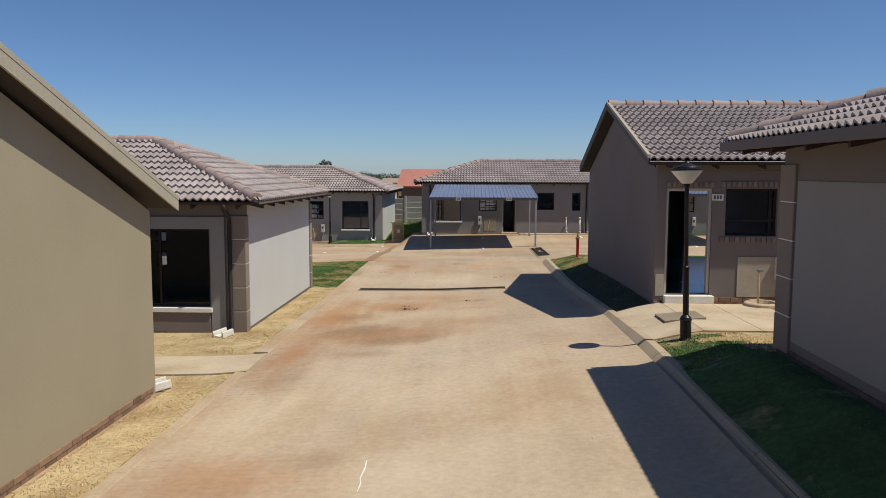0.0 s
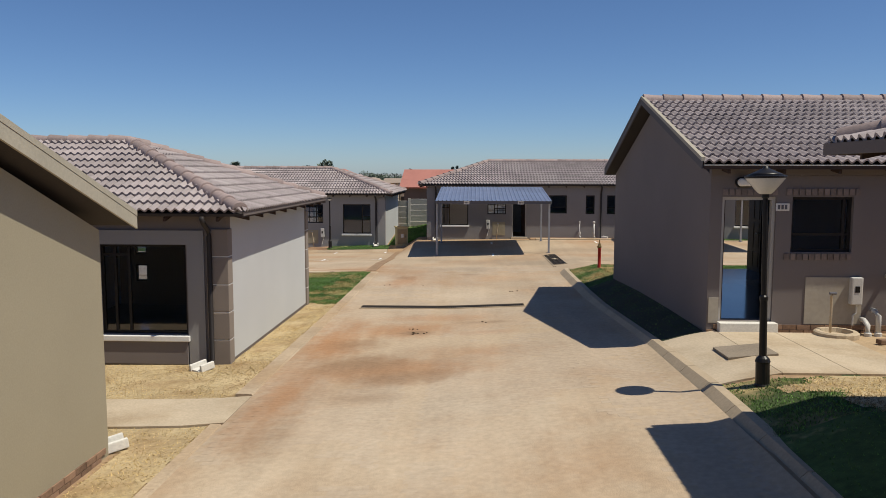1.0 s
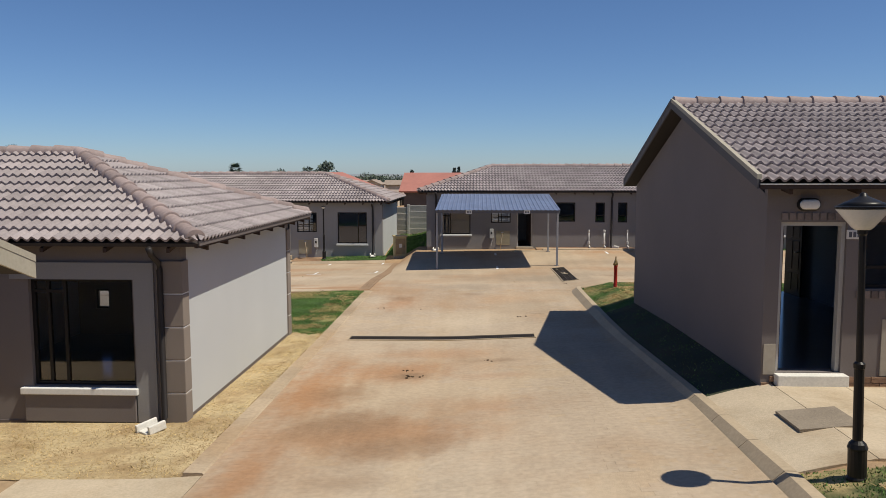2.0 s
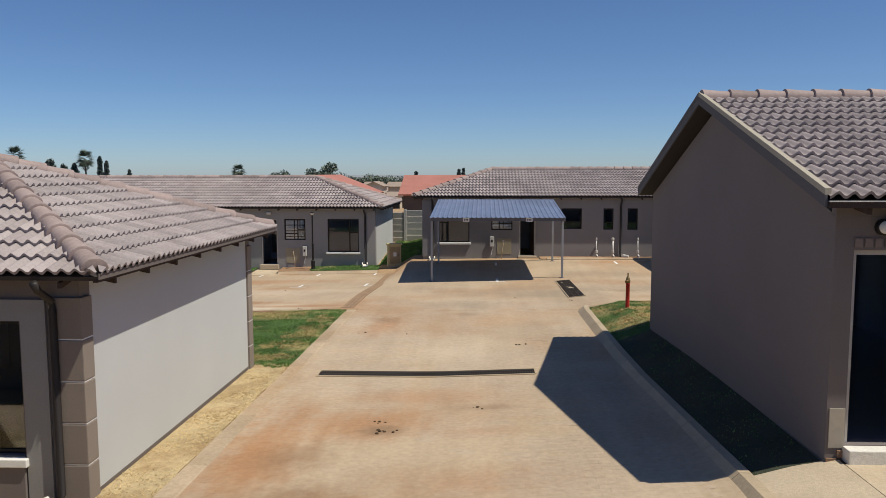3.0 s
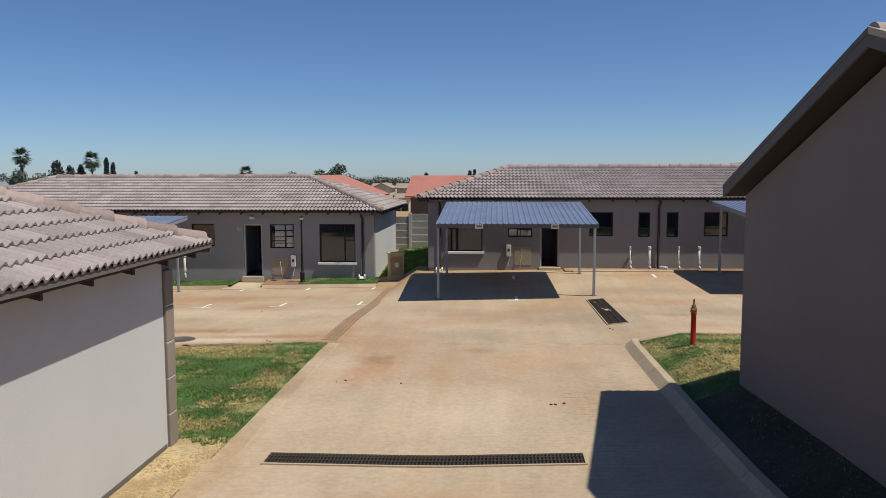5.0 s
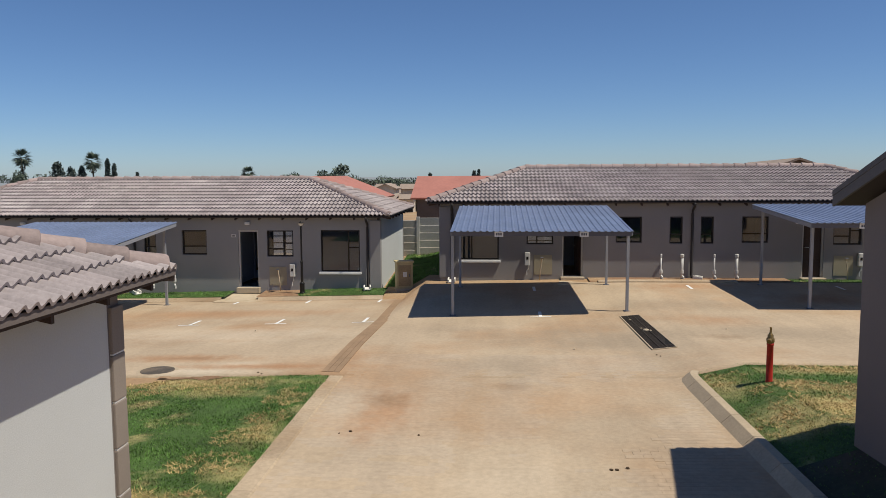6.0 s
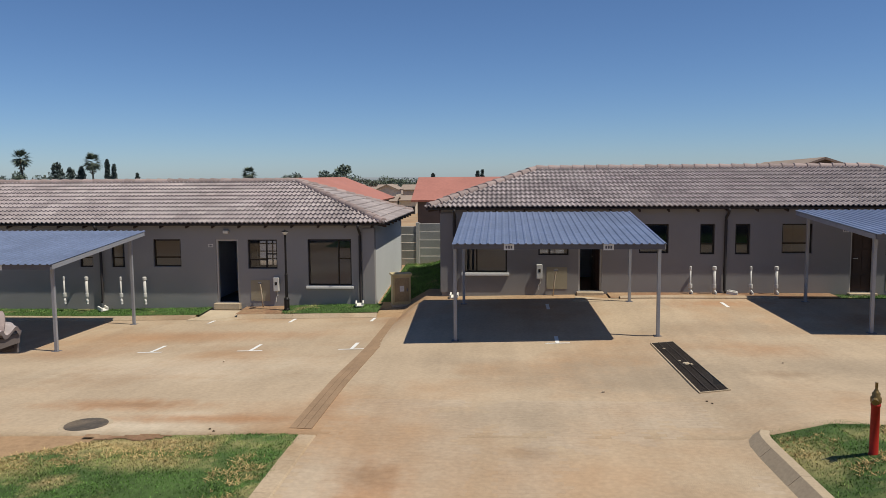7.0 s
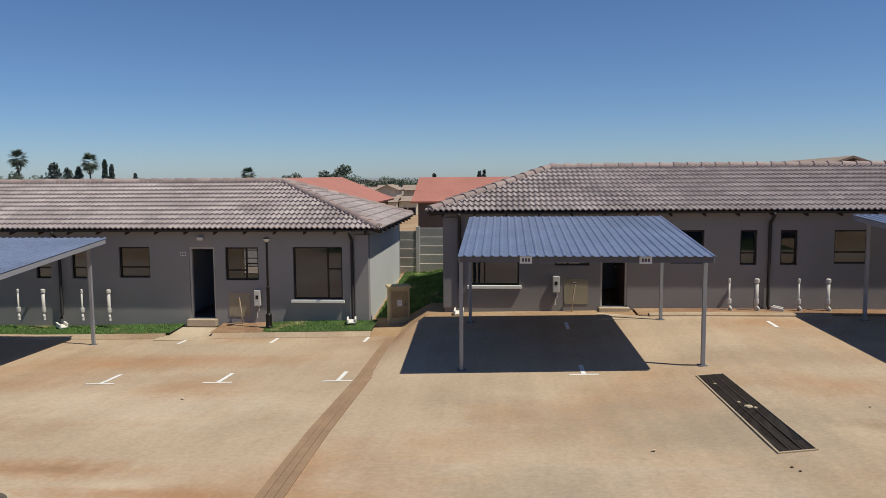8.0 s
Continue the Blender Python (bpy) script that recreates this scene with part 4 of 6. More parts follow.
def pill(x0, x1, z0, z1, y0, y1, inset):
    """A flat oval body with round ends, standing off a wall at y1 towards y0, its front drawn in by inset."""
    bm = bmesh.new()
    r, zm = (z1 - z0) / 2, (z0 + z1) / 2
    rings = []
    for y, d in ((y1, 0.0), (y0 + inset, 0.0), (y0 + inset * 0.3, inset * 0.3), (y0, inset)):
        ring = []
        for i in range(24):
            a = 2 * math.pi * i / 24
            cx = x1 - r if math.cos(a) > 0 else x0 + r
            ring.append(bm.verts.new((cx + (r - d) * math.cos(a), y, zm + (r - d) * math.sin(a))))
        rings.append(ring)
    for p, q in zip(rings, rings[1:]):
        for i in range(24):
            bm.faces.new((p[i], p[(i + 1) % 24], q[(i + 1) % 24], q[i]))
    bm.faces.new(rings[-1])
    bmesh.ops.recalc_face_normals(bm, faces=bm.faces)
    return bm


light = part("wall_light", pill(4.545, 4.835, 3.17, 3.335, Y0 - 0.06, Y0 - 0.001, 0.012), M["black"], rh, "dark oval bulkhead light over the door", True)
part("diffuser", pill(4.563, 4.817, 3.188, 3.317, Y0 - 0.10, Y0 - 0.055, 0.03), M["white"], light, "white oval diffuser", True)
# this house stands a degree askew to the lane
rh.matrix_world = Matrix.Translation((4.17, 17.15, 0)) @ Matrix.Rotation(radians(0.8), 4, "Z") @ Matrix.Translation((-4.17, -17.15, 0))


def meter_box(at, label):
    box_ = thing("meter_box", label, "meter box", at)
    bm = boxed(((-0.09, -0.11, -0.22), (0.09, 0, 0.22)), bevel=0.02)
    body = part("body", bm, M["white_plastic"], box_)
    part("window", boxed(((-0.035, -0.116, -0.02), (0.035, -0.109, 0.08))), M["black"], body, "dark meter window")
    part("cable", tube(bmesh.new(), ((0.03, -0.04, -0.22), (0.03, -0.04, -0.36), (-0.02, -0.04, -0.40), (-0.02, -0.04, -0.56)), 0.014), M["white_plastic"], box_)
    return box_


def standpipe(at, h, lean=0.0):
    p = thing("standpipe", "thin galvanised garden standpipe in a concrete gully", "standpipe", at)
    part("pipe", tube(bmesh.new(), ((0, 0, 0), (lean * 0.4, 0.0, h * 0.5), (lean, 0.02, h - 0.03), (lean, -0.03, h)), 0.02), M["concrete"], p, smooth=True)
    part("tap", tube(bmesh.new(), ((lean - 0.05, -0.03, h + 0.02), (lean + 0.05, -0.03, h + 0.02)), 0.022), M["steel"], p)
    return p


meter_box((6.50, 17.185, 1.53), "white electricity meter box on the taupe wall")
standpipe((6.05, 16.95, 0.88), 0.62)
gully = thing("gully", "low round concrete drain gully", "gully", (6.10, 16.85, 0.82))
part("rim", lathe(bmesh.new(), ((0.34, -0.05), (0.33, 0.10), (0.30, 0.12), (0.24, 0.12), (0.22, 0.05))), M["concrete"], gully, smooth=False)
for k, (x, h) in enumerate(((6.62, 0.25), (6.78, 0.4), (6.98, 0.95))):
    pp = thing("waste_pipe", "white plastic waste pipe beside the wall", "pipe", (x, 17.0, 0.82))
    bm = tube(bmesh.new(), ((0, -0.08, 0), (0, -0.06, h - 0.06), (0, 0.05, h), (0, 0.15, h)), 0.04, 10)
    part("pipe", bm, M["white_plastic"], pp, smooth=True)
    part("cap", lathe(bmesh.new(), ((0.055, 0), (0.055, 0.07), (0.045, 0.08)), (0, -0.08, 0.0), 12), M["white_plastic"], pp)

# ---- the hipped house nearest the start ----
nr = thing("house", "single-storey hipped house with grey plaster and taupe quoins", "house")
X0, X1, Y0, Y1 = 4.59, 14.0, 4.0, 12.26
shell(nr, X0, X1, Y0, Y1, 0.85, 3.62, mats=("plaster_taupe",) * 4)
quoins(nr, X0, Y1, 1, -1, 1.12, 3.42, M["quoin"], 0.34, 0.40)
part("panel_coat", boxed(((X0 - 0.012, Y0 + 0.4, 1.30), (X0 - 0.001, Y1 - 0.44, 3.22))), M["plaster_mid"], nr, "smooth grey plaster panel")
plinth(nr, X0, X1, Y0, Y1, 1.06, 1.19, ("left",), "dark_brick")
hip_roof(nr, X0 - 0.64, X1 + 0.5, Y0 - 0.5, Y1 + 0.28, 3.66, 5.2, {"left": 200}, (3.9, 10, 4), True, True)
eave_trim(nr, X0 - 0.64, X1 + 0.5, Y0 - 0.5, Y1 + 0.28, 3.66, 0.45, 1.54, 4.57, ("left", "back"), ("left", "back"), 0.035)


# ---- the two long semi-detached houses across the court ----
def semi(label, mid, halfw, y, depth, z0, lift, singles, flip_first, coat, over, clear):
    """Two mirrored dwellings under one hipped roof, about the line x = mid. over: the depth of the front eaves;
    clear: the back window (from, to) that is seen right through the kitchen on the side of the open door."""
    h = thing("house", label, "house")
    x0, x1, y1 = mid - halfw, mid + halfw, y + depth
    top = z0 + 2.52
    holes, made = [], []
    # offsets from the outer corner inwards: big window, kitchen window, door, bedroom, bathroom
    w = halfw
    k = halfw / 8.86
    spec = (("big", 6.76 * k, 8.15 * k, 0.58, 2.05), ("kitchen", 4.82 * k, 5.77 * k, 1.11, 2.04), ("door", 3.78 * k, 4.51 * k, 0.02, 2.04),
            ("bed", 1.72 * k, 2.63 * k, 1.17, 2.05), ("bath", 0.31 * k, 0.76 * k, 1.14, 2.05))
    for s in (1, -1):
        for kind, a, b, p, q in spec:
            u, v = sorted((mid + s * a, mid + s * b))
            holes.append((u, v, z0 + p, z0 + q))
            made.append((kind, s, u, v, z0 + p, z0 + q))
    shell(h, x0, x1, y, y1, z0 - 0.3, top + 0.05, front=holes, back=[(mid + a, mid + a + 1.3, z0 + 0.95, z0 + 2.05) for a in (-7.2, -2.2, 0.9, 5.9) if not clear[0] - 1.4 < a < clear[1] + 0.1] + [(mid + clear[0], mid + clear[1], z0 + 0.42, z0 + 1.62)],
          # end walls paler than the front coat, sunlight put into their colour
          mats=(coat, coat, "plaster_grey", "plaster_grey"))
    part("partition", wall(bmesh.new(), "x", x0 + 0.22, x1 - 0.22, y + 3.3, y + 3.42, z0 - 0.1, top, [(mid + clear[2], mid + clear[3], z0 + 0.2, z0 + 2.05)]), M["inside"], h)
    window(h, mid + clear[0], mid + clear[1], z0 + 0.42, z0 + 1.62, y1 - 0.1, bars=(0.5,), rails=((0.25, 0, 1), (0.5, 0, 1), (0.75, 0, 1)), sill=False)
    for a in (-3.2, 0.0, 3.2):
        part("partition", wall(bmesh.new(), "y", y + 0.22, y + 3.3, mid + a - 0.06, mid + a + 0.06, z0 - 0.1, top, []), M["inside"], h)
    for kind, s, u, v, p, q in made:
        if kind == "door":
            door(h, u, v, p, q, y + 0.10, turn=-75 if s == flip_first else 0)
            part("threshold", boxed(((u - 0.05, y - 0.20, p - 0.20), (v + 0.05, y + 0.01, p - 0.01)), bevel=0.01), M["concrete"], h, "pale concrete door step")
        elif kind == "big":
            window(h, u, v, p, q, y + 0.10, bars=(0.70 if s > 0 else 0.30,), rails=((0.58, 0.70, 1.0) if s > 0 else (0.58, 0.0, 0.30),))
        elif kind == "kitchen":
            window(h, u, v, p, q, y + 0.10, bars=(0.62 if s > 0 else 0.38,), rails=((0.5, 0.62, 1) if s > 0 else (0.5, 0, 0.38), (0.30, 0, 0.62) if s > 0 else (0.30, 0.38, 1)), sill=False)
        else:
            window(h, u, v, p, q, y + 0.10, rails=((0.34, 0.0, 1.0),), sill=False)
    for s in (1, -1):
        u = mid + s * 5.51 * k
        part("meter_panel", boxed(((min(u, u - s * 0.62), y - 0.012, z0 + 0.08), (max(u, u - s * 0.62), y - 0.001, z0 + 0.75))), M["plaster_khaki"], h, "bare plaster panel")
        part("wall_light", boxed(((mid + s * 4.15 * k - 0.09, y - 0.12, z0 + 2.24), (mid + s * 4.15 * k + 0.09, y - 0.001, z0 + 2.34)), bevel=0.03), M["chalk"], h, "small bulkhead light over the door")
        n = part("number_plate", boxed(((mid + s * 3.62 * k - 0.08, y - 0.014, z0 + 1.80), (mid + s * 3.62 * k + 0.08, y - 0.001, z0 + 1.90))), M["chalk"], h)
        for i in range(3):
            part("bar", boxed(((mid + s * 3.62 * k - 0.062 + i * 0.045, y - 0.018, z0 + 1.82), (mid + s * 3.62 * k - 0.03 + i * 0.045, y - 0.0135, z0 + 1.88))), M["steel"], n)
        quoins(h, x1 if s > 0 else x0, y, -s, 1, z0 - 0.05, z0 + 2.4, M[coat], 0.36, 0.22, 1)
        downpipe(h, mid + s * (w - 0.42), y - 0.02, z0 - 0.02, top - 0.02)
    downpipe(h, mid, y - 0.02, z0 - 0.02, top - 0.02)
    e = top + 0.03
    _, _, hf, rs = hip_roof(h, x0 - 0.43, x1 + 0.43, y - over, y1 + 0.45, e, e + lift, singles, (mid + 5 * (1 if flip_first > 0 else -1), y, e))
    eave_trim(h, x0 - 0.43, x1 + 0.43, y - over, y1 + 0.45, e, over, rs, hf, ("front", "right", "left"))
    return h


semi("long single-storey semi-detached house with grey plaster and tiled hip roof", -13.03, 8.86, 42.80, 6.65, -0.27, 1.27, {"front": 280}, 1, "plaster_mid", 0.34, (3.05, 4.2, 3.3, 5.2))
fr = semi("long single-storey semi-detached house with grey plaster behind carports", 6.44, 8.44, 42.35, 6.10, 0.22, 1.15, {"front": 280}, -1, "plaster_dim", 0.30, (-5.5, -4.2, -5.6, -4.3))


def splash(at, turn=0.0):
    bm = boxed(((-0.09, -0.30, 0.0), (0.09, 0, 0.04)), ((-0.13, -0.32, 0.0), (-0.08, 0.0, 0.12)), ((0.08, -0.26, 0.0), (0.13, 0.0, 0.12)), bevel=0.015)
    ob = solo("splash_block", bm, M["chalk"], "white concrete rainwater splash block on the ground", "splash block", group="splash blocks")
    ob.matrix_world = pose(*at, 8, 0, turn)


for x, y, t in ((-3.98, 17.12, -35), (-3.68, 13.40, -50), (-4.6, 42.6, 10), (-13.03, 42.6, 50), (-1.6, 42.2, 0), (6.5, 42.2, 60)):
    splash((x, y, height(x, y) + (0.2 if y > 42 and x < -4 else 0.04)), t)


# vent and waste pipes by the far walls
def vent(x, y, z, h=0.86, r=1.0):
    v = thing("vent_pipe", "white plastic gully vent pipe beside the wall", "pipe", (x, y, z), "white pipes along the far houses")
    part("pipe", lathe(bmesh.new(), ((0.040 * r, 0), (0.040 * r, h - 0.1)), sides=12), M["white_plastic"], v, smooth=True)
    part("cap", lathe(bmesh.new(), ((0.045 * r, h - 0.1), (0.055 * r, h - 0.08), (0.055 * r, h), (0.03 * r, h + 0.02)), sides=12), M["white_plastic"], v)
    part("socket", lathe(bmesh.new(), ((0.055, 0.22), (0.06, 0.24), (0.06, 0.33), (0.055, 0.35)), sides=12), M["white_plastic"], v)
    part("branch", tube(bmesh.new(), ((0, -0.01, 0.16), (0.04, -0.05, 0.10), (0.05, -0.06, 0.0)), 0.036, 8), M["white_plastic"], v)


for d in (-1.15, -0.40, 0.74, 1.53):
    thin = 0.62 if d in (-1.15, 0.74) else 1.15
    vent(-13.03 + d, 42.5, -0.27, 0.86, thin)
    vent(6.44 + d * 0.92 + 0.02, 42.1, 0.16, 0.86, thin)
for mid, w, y, z in ((-13.03, 8.86, 42.79, -0.27), (6.44, 8.44, 42.34, 0.22)):
    for s in (1, -1):
        meter_box((mid + s * 5.74 * w / 8.86, y, z + 0.62), "white electricity meter box on the grey wall")
        standpipe((mid + s * 5.31 * w / 8.86, y - 0.12, z - 0.1), 0.75, -0.08 * s)


# ---- carports ----
def carport(x0, x1, y0, y1, zf, zb, label, inset=(0.03, 0.05)):
    """A steel carport: four posts, beams, purlins and ribbed sheeting that falls to the front."""
    c = thing("carport", label, "carport", group="carports of the court")
    for x in (x0 + inset[0], x1 - inset[1]):
        for y, z in ((y0 + 0.52, zf), (y1 - 0.30, zb - 0.1)):
            g = height(x, y)
            post = part("post", boxed(((x - 0.038, y - 0.038, g - 0.05), (x + 0.038, y + 0.038, z - 0.08)), bevel=0.006), M["galvanised"], c)
            part("base_plate", boxed(((x - 0.09, y - 0.09, g + 0.028), (x + 0.09, y + 0.09, g + 0.042))), M["steel"], post)
    fall = (zb - zf) / (y1 - y0)
    for x in (x0 + 0.005, x1 - 0.055):
        bm = bmesh.new()
        q = [(y0 + 0.05, zf - 0.13), (y1, zb - 0.13), (y1, zb - 0.02), (y0 + 0.05, zf - 0.02)]
        f = [bm.verts.new((x, *p)) for p in q]
        g = [bm.verts.new((x + 0.05, *p)) for p in q]
        bm.faces.new(f)
        bm.faces.new(g[::-1])
        for i in range(4):
            bm.faces.new((f[i], g[i], g[(i + 1) % 4], f[(i + 1) % 4]))
        bmesh.ops.recalc_face_normals(bm, faces=bm.faces)
        part("side_beam", bm, M["galvanised"], c)
    part("front_beam", boxed(((x0 + 0.03, y0, zf - 0.13), (x1 - 0.03, y0 + 0.05, zf - 0.015))), M["steel"], c, "dark blue-grey steel channel beam")
    part("back_beam", boxed(((x0 + 0.03, y1 - 0.06, zb - 0.14), (x1 - 0.03, y1 - 0.01, zb - 0.03))), M["steel"], c)
    for s in (0.33, 0.66):
        y = y0 + (y1 - y0) * s
        z = zf + (zb - zf) * s
        part("purlin", boxed(((x0 + 0.17, y - 0.02, z - 0.07), (x1 - 0.17, y + 0.02, z - 0.012))), M["steel"], c)
    # ribbed sheets, each 0.69 wide
    n = max(1, round((x1 - x0) / 0.70))
    sw = (x1 - x0) / n
    prof = []
    for k in range(4):
        a = k * 0.25
        prof += [(a, 0), (a + 0.13, 0), (a + 0.16, 0.022), (a + 0.205, 0.022), (a + 0.24, 0)]
    prof.append((1.0, 0))
    bm = bmesh.new()
    rows = [[bm.verts.new((u * (sw + 0.004), y, z + h)) for u, h in prof] for y, z in ((y0 - 0.08, zf - 0.08 * fall), (y1 + 0.06, zb + 0.06 * fall))]
    low = [[bm.verts.new((v.co.x, v.co.y, v.co.z - 0.006)) for v in r] for r in rows]
    for i in range(len(prof) - 1):
        bm.faces.new((rows[0][i], rows[0][i + 1], rows[1][i + 1], rows[1][i]))
        bm.faces.new((low[0][i + 1], low[0][i], low[1][i], low[1][i + 1]))
        bm.faces.new((low[0][i], low[0][i + 1], rows[0][i + 1], rows[0][i]))
    me = finish(bm, "roof_sheet", M["sheet"])
    for i in range(n):
        ob = new("roof_sheet", me)
        ob.parent = c
        ob.location = (x0 + i * sw, 0, 0)
        if i == 0:
            tagged(ob, "blue-grey ribbed steel roof sheet")
    for s in (0.245, 0.71):
        x = x0 + (x1 - x0) * s
        plate = part("number_plate", boxed(((x, y0 - 0.015, zf - 0.15), (x + 0.23, y0 - 0.001, zf - 0.015))), M["white"], c, "white bay number plate")
        for i in range(3):
            part("bar", boxed(((x + 0.04 + i * 0.055, y0 - 0.019, zf - 0.115), (x + 0.08 + i * 0.055, y0 - 0.0145, zf - 0.05))), M["steel"], plate)
    return c


carport(-1.28, 3.50, 36.42, 41.30, 2.22, 2.68, "two-bay steel carport with blue-grey ribbed roof")
carport(8.05, 12.96, 36.62, 41.30, 2.42, 2.71, "two-bay steel carport with blue-grey ribbed roof", (0.24, 0.24))
carport(-15.75, -10.75, 36.30, 41.10, 1.74, 2.16, "two-bay steel carport with blue-grey ribbed roof", (0.3, 0.3))


# ---- kerbs, edgings and drains ----
def kerb_run(name, label, pts, w, h, piece, parent=None, sink=0.12, cat="kerb", taper=""):
    """Precast kerb stones laid end to end along points in the plan, following the land."""
    k = tagged(new(name), label, cat, kind="structure")
    pts = [Vector((*p, 0)) for p in pts]
    haunch, lip = (0.16, 0.045) if name == "edging" and h > 0.1 else (0.17, 0.02) if name == "kerb" else (0.035, h - 0.03)
    runs = []
    for a, b in zip(pts, pts[1:]):
        n = max(1, round((b - a).length / piece))
        for i in range(n):
            runs.append((a.lerp(b, i / n), a.lerp(b, (i + 1) / n)))
    for a, b in runs:
        d = (b - a).normalized()
        s = Vector((d.y, -d.x, 0))
        gap = 0.006 if name == "kerb" else 0.002
        a2, b2 = a + d * gap, b - d * gap
        bm = bmesh.new()
        vs = []
        for p in (a2, b2):
            g = height(p.x - s.x * 0.2, p.y) if name == "kerb" else height(p.x, p.y)
            for off, z in ((0, -sink), (0, lip), (math.copysign(haunch, w), h), (w, h), (w, -sink)):
                q = p + s * off
                ends = [(p - e).length / 0.7 for e, c in ((pts[0], "a"), (pts[-1], "b")) if c in taper]
                if z > 0 and ends:
                    z = 0.03 + (z - 0.03) * min(1.0, *ends, 1.0)
                vs.append(bm.verts.new((q.x, q.y, g + z)))
        for i in range(5):
            j = (i + 1) % 5
            bm.faces.new((vs[i], vs[j], vs[j + 5], vs[i + 5]))
        bm.faces.new(vs[4::-1])
        bm.faces.new(vs[5:])
        bmesh.ops.recalc_face_normals(bm, faces=bm.faces)
        part("kerb_stone", bm, M["kerb" if name == "kerb" else "edging"], k)
    return k


nose = [(3.05, 28.7), (3.06, 29.1), (3.10, 29.35), (3.19, 29.55)]
kerb_run("kerb", "raised grey concrete kerb along the lane", [(3.22, -6), (3.22, 14.3)] + [(3.17, 17.2), (3.06, 24.0)] + nose, 0.29, 0.175, 0.95)
kerb_run("edging", "flush concrete edging along the lane", [(-2.72, 29.35), (-2.72, 15.32)][::-1], -0.26, 0.040, 1.0, cat="edging")
kerb_run("edging", "flush concrete edging along the lane", [(-2.72, -6), (-2.72, 14.0)], -0.16, 0.034, 1.0, cat="edging")
kerb_run("edging", "low concrete edging before the grass strip", [(-34, 41.5), (-9.52, 41.5)], -0.22, 0.15, 0.9, cat="edging")
kerb_run("edging", "low concrete edging before the grass strip", [(-8.2, 41.5), (-3.9, 41.5)], -0.22, 0.15, 0.9, cat="edging")
kerb_run("edging", "low sandy concrete edging before the far house", [(3.25, 41.35), (7.7, 41.35)], -0.24, 0.10, 0.9, cat="edging")


def grate(name, x0, x1, y0, y1, along, label):
    """A drain channel with a frame and cross bars."""
    g = thing(name, label, "drain")
    lift = 0.05

    def h(x, y):
        return height(x, y) + lift

    def strip(ax0, ax1, ay0, ay1, dz, thick):
        b = bmesh.new()
        xs = steps(ax0, ax1, 0.55) if ax1 - ax0 > 0.6 else [ax0, ax1]
        rings = []
        for x in xs:
            tops = [(x, ay0, h(x, ay0) + dz), (x, ay1, h(x, ay1) + dz)]
            rings.append([b.verts.new(p) for p in (tops[0], tops[1], (x, ay1, tops[1][2] - thick), (x, ay0, tops[0][2] - thick))])
        for p, q in zip(rings, rings[1:]):
            for i in range(4):
                b.faces.new((p[i], q[i], q[(i + 1) % 4], p[(i + 1) % 4]))
        b.faces.new(rings[0])
        b.faces.new(rings[-1][::-1])
        bmesh.ops.recalc_face_normals(b, faces=b.faces)
        return b

    part("channel", strip(x0, x1, y0, y1, -0.012, 0.02), M["pit"], g)
    part("frame", strip(x0 - 0.025, x0, y0 - 0.035, y1 + 0.035, 0.004, 0.03), M["kerb"], g)
    part("frame", strip(x1, x1 + 0.025, y0 - 0.025, y1 + 0.025, 0.004, 0.03), M["kerb"], g)
    part("frame", strip(x0, x1, y0 - 0.035, y0, 0.004, 0.03), M["kerb"], g)
    part("frame", strip(x0, x1, y1, y1 + 0.035, 0.004, 0.03), M["kerb"], g)
    if along == "x":
        for x in steps(x0 + 0.03, x1 - 0.03, 0.045):
            part("bar", strip(x - 0.011, x + 0.011, y0, y1, 0.002, 0.012), M["grating"], g)
    else:
        for y in steps(y0 + 0.03, y1 - 0.03, 0.045):
            part("bar", strip(x0, x1, y - 0.011, y + 0.011, 0.002, 0.012), M["grating"], g)
    for s in (0.33, 0.66):
        if along == "x":
            part("bar", strip(x0, x1, y0 + (y1 - y0) * s - 0.01, y0 + (y1 - y0) * s + 0.01, 0.006, 0.012), M["grating"], g)
        else:
            part("bar", strip(x0 + (x1 - x0) * s - 0.01, x0 + (x1 - x0) * s + 0.01, y0, y1, 0.006, 0.012), M["grating"], g)
    return g


grate("drain_grate", -2.30, 1.57, 22.62, 22.96, "x", "long dark steel storm drain grate across the lane")
grate("drain_grate", 3.17, 3.63, 31.95, 36.20, "y", "long dark steel storm drain grate in the court")


# ---- slabs, covers and marks on the ground ----
def slab(name, x0, x1, y0, y1, lift, thick, material, label, cat):
    bm = bmesh.new()
    xs, ys = steps(x0, x1, 0.5), steps(y0, y1, 0.5)
    top = [[bm.verts.new((x, y, height(x, y) + lift)) for x in xs] for y in ys]
    for j in range(len(ys) - 1):
        for i in range(len(xs) - 1):
            bm.faces.new((top[j][i], top[j][i + 1], top[j + 1][i + 1], top[j + 1][i]))
    ext = bmesh.ops.extrude_face_region(bm, geom=bm.faces[:])
    for v in ext["geom"]:
        if isinstance(v, bmesh.types.BMVert):
            v.co.z -= thick
    bmesh.ops.recalc_face_normals(bm, faces=bm.faces)
    return solo(name, bm, material, label, cat, kind="structure")


slab("pavement", -4.86, -2.73, 14.06, 15.26, 0.035, 0.12, M["concrete"], "plain pale concrete path slab", "pavement")
for i in range(3):
    slab("pavement", 3.40 + i * 0.91, 4.30 + i * 0.91, 14.35, 17.18 if i == 0 else 17.0, 0.03, 0.14, M["concrete"], "pale paved apron before the door", "pavement")


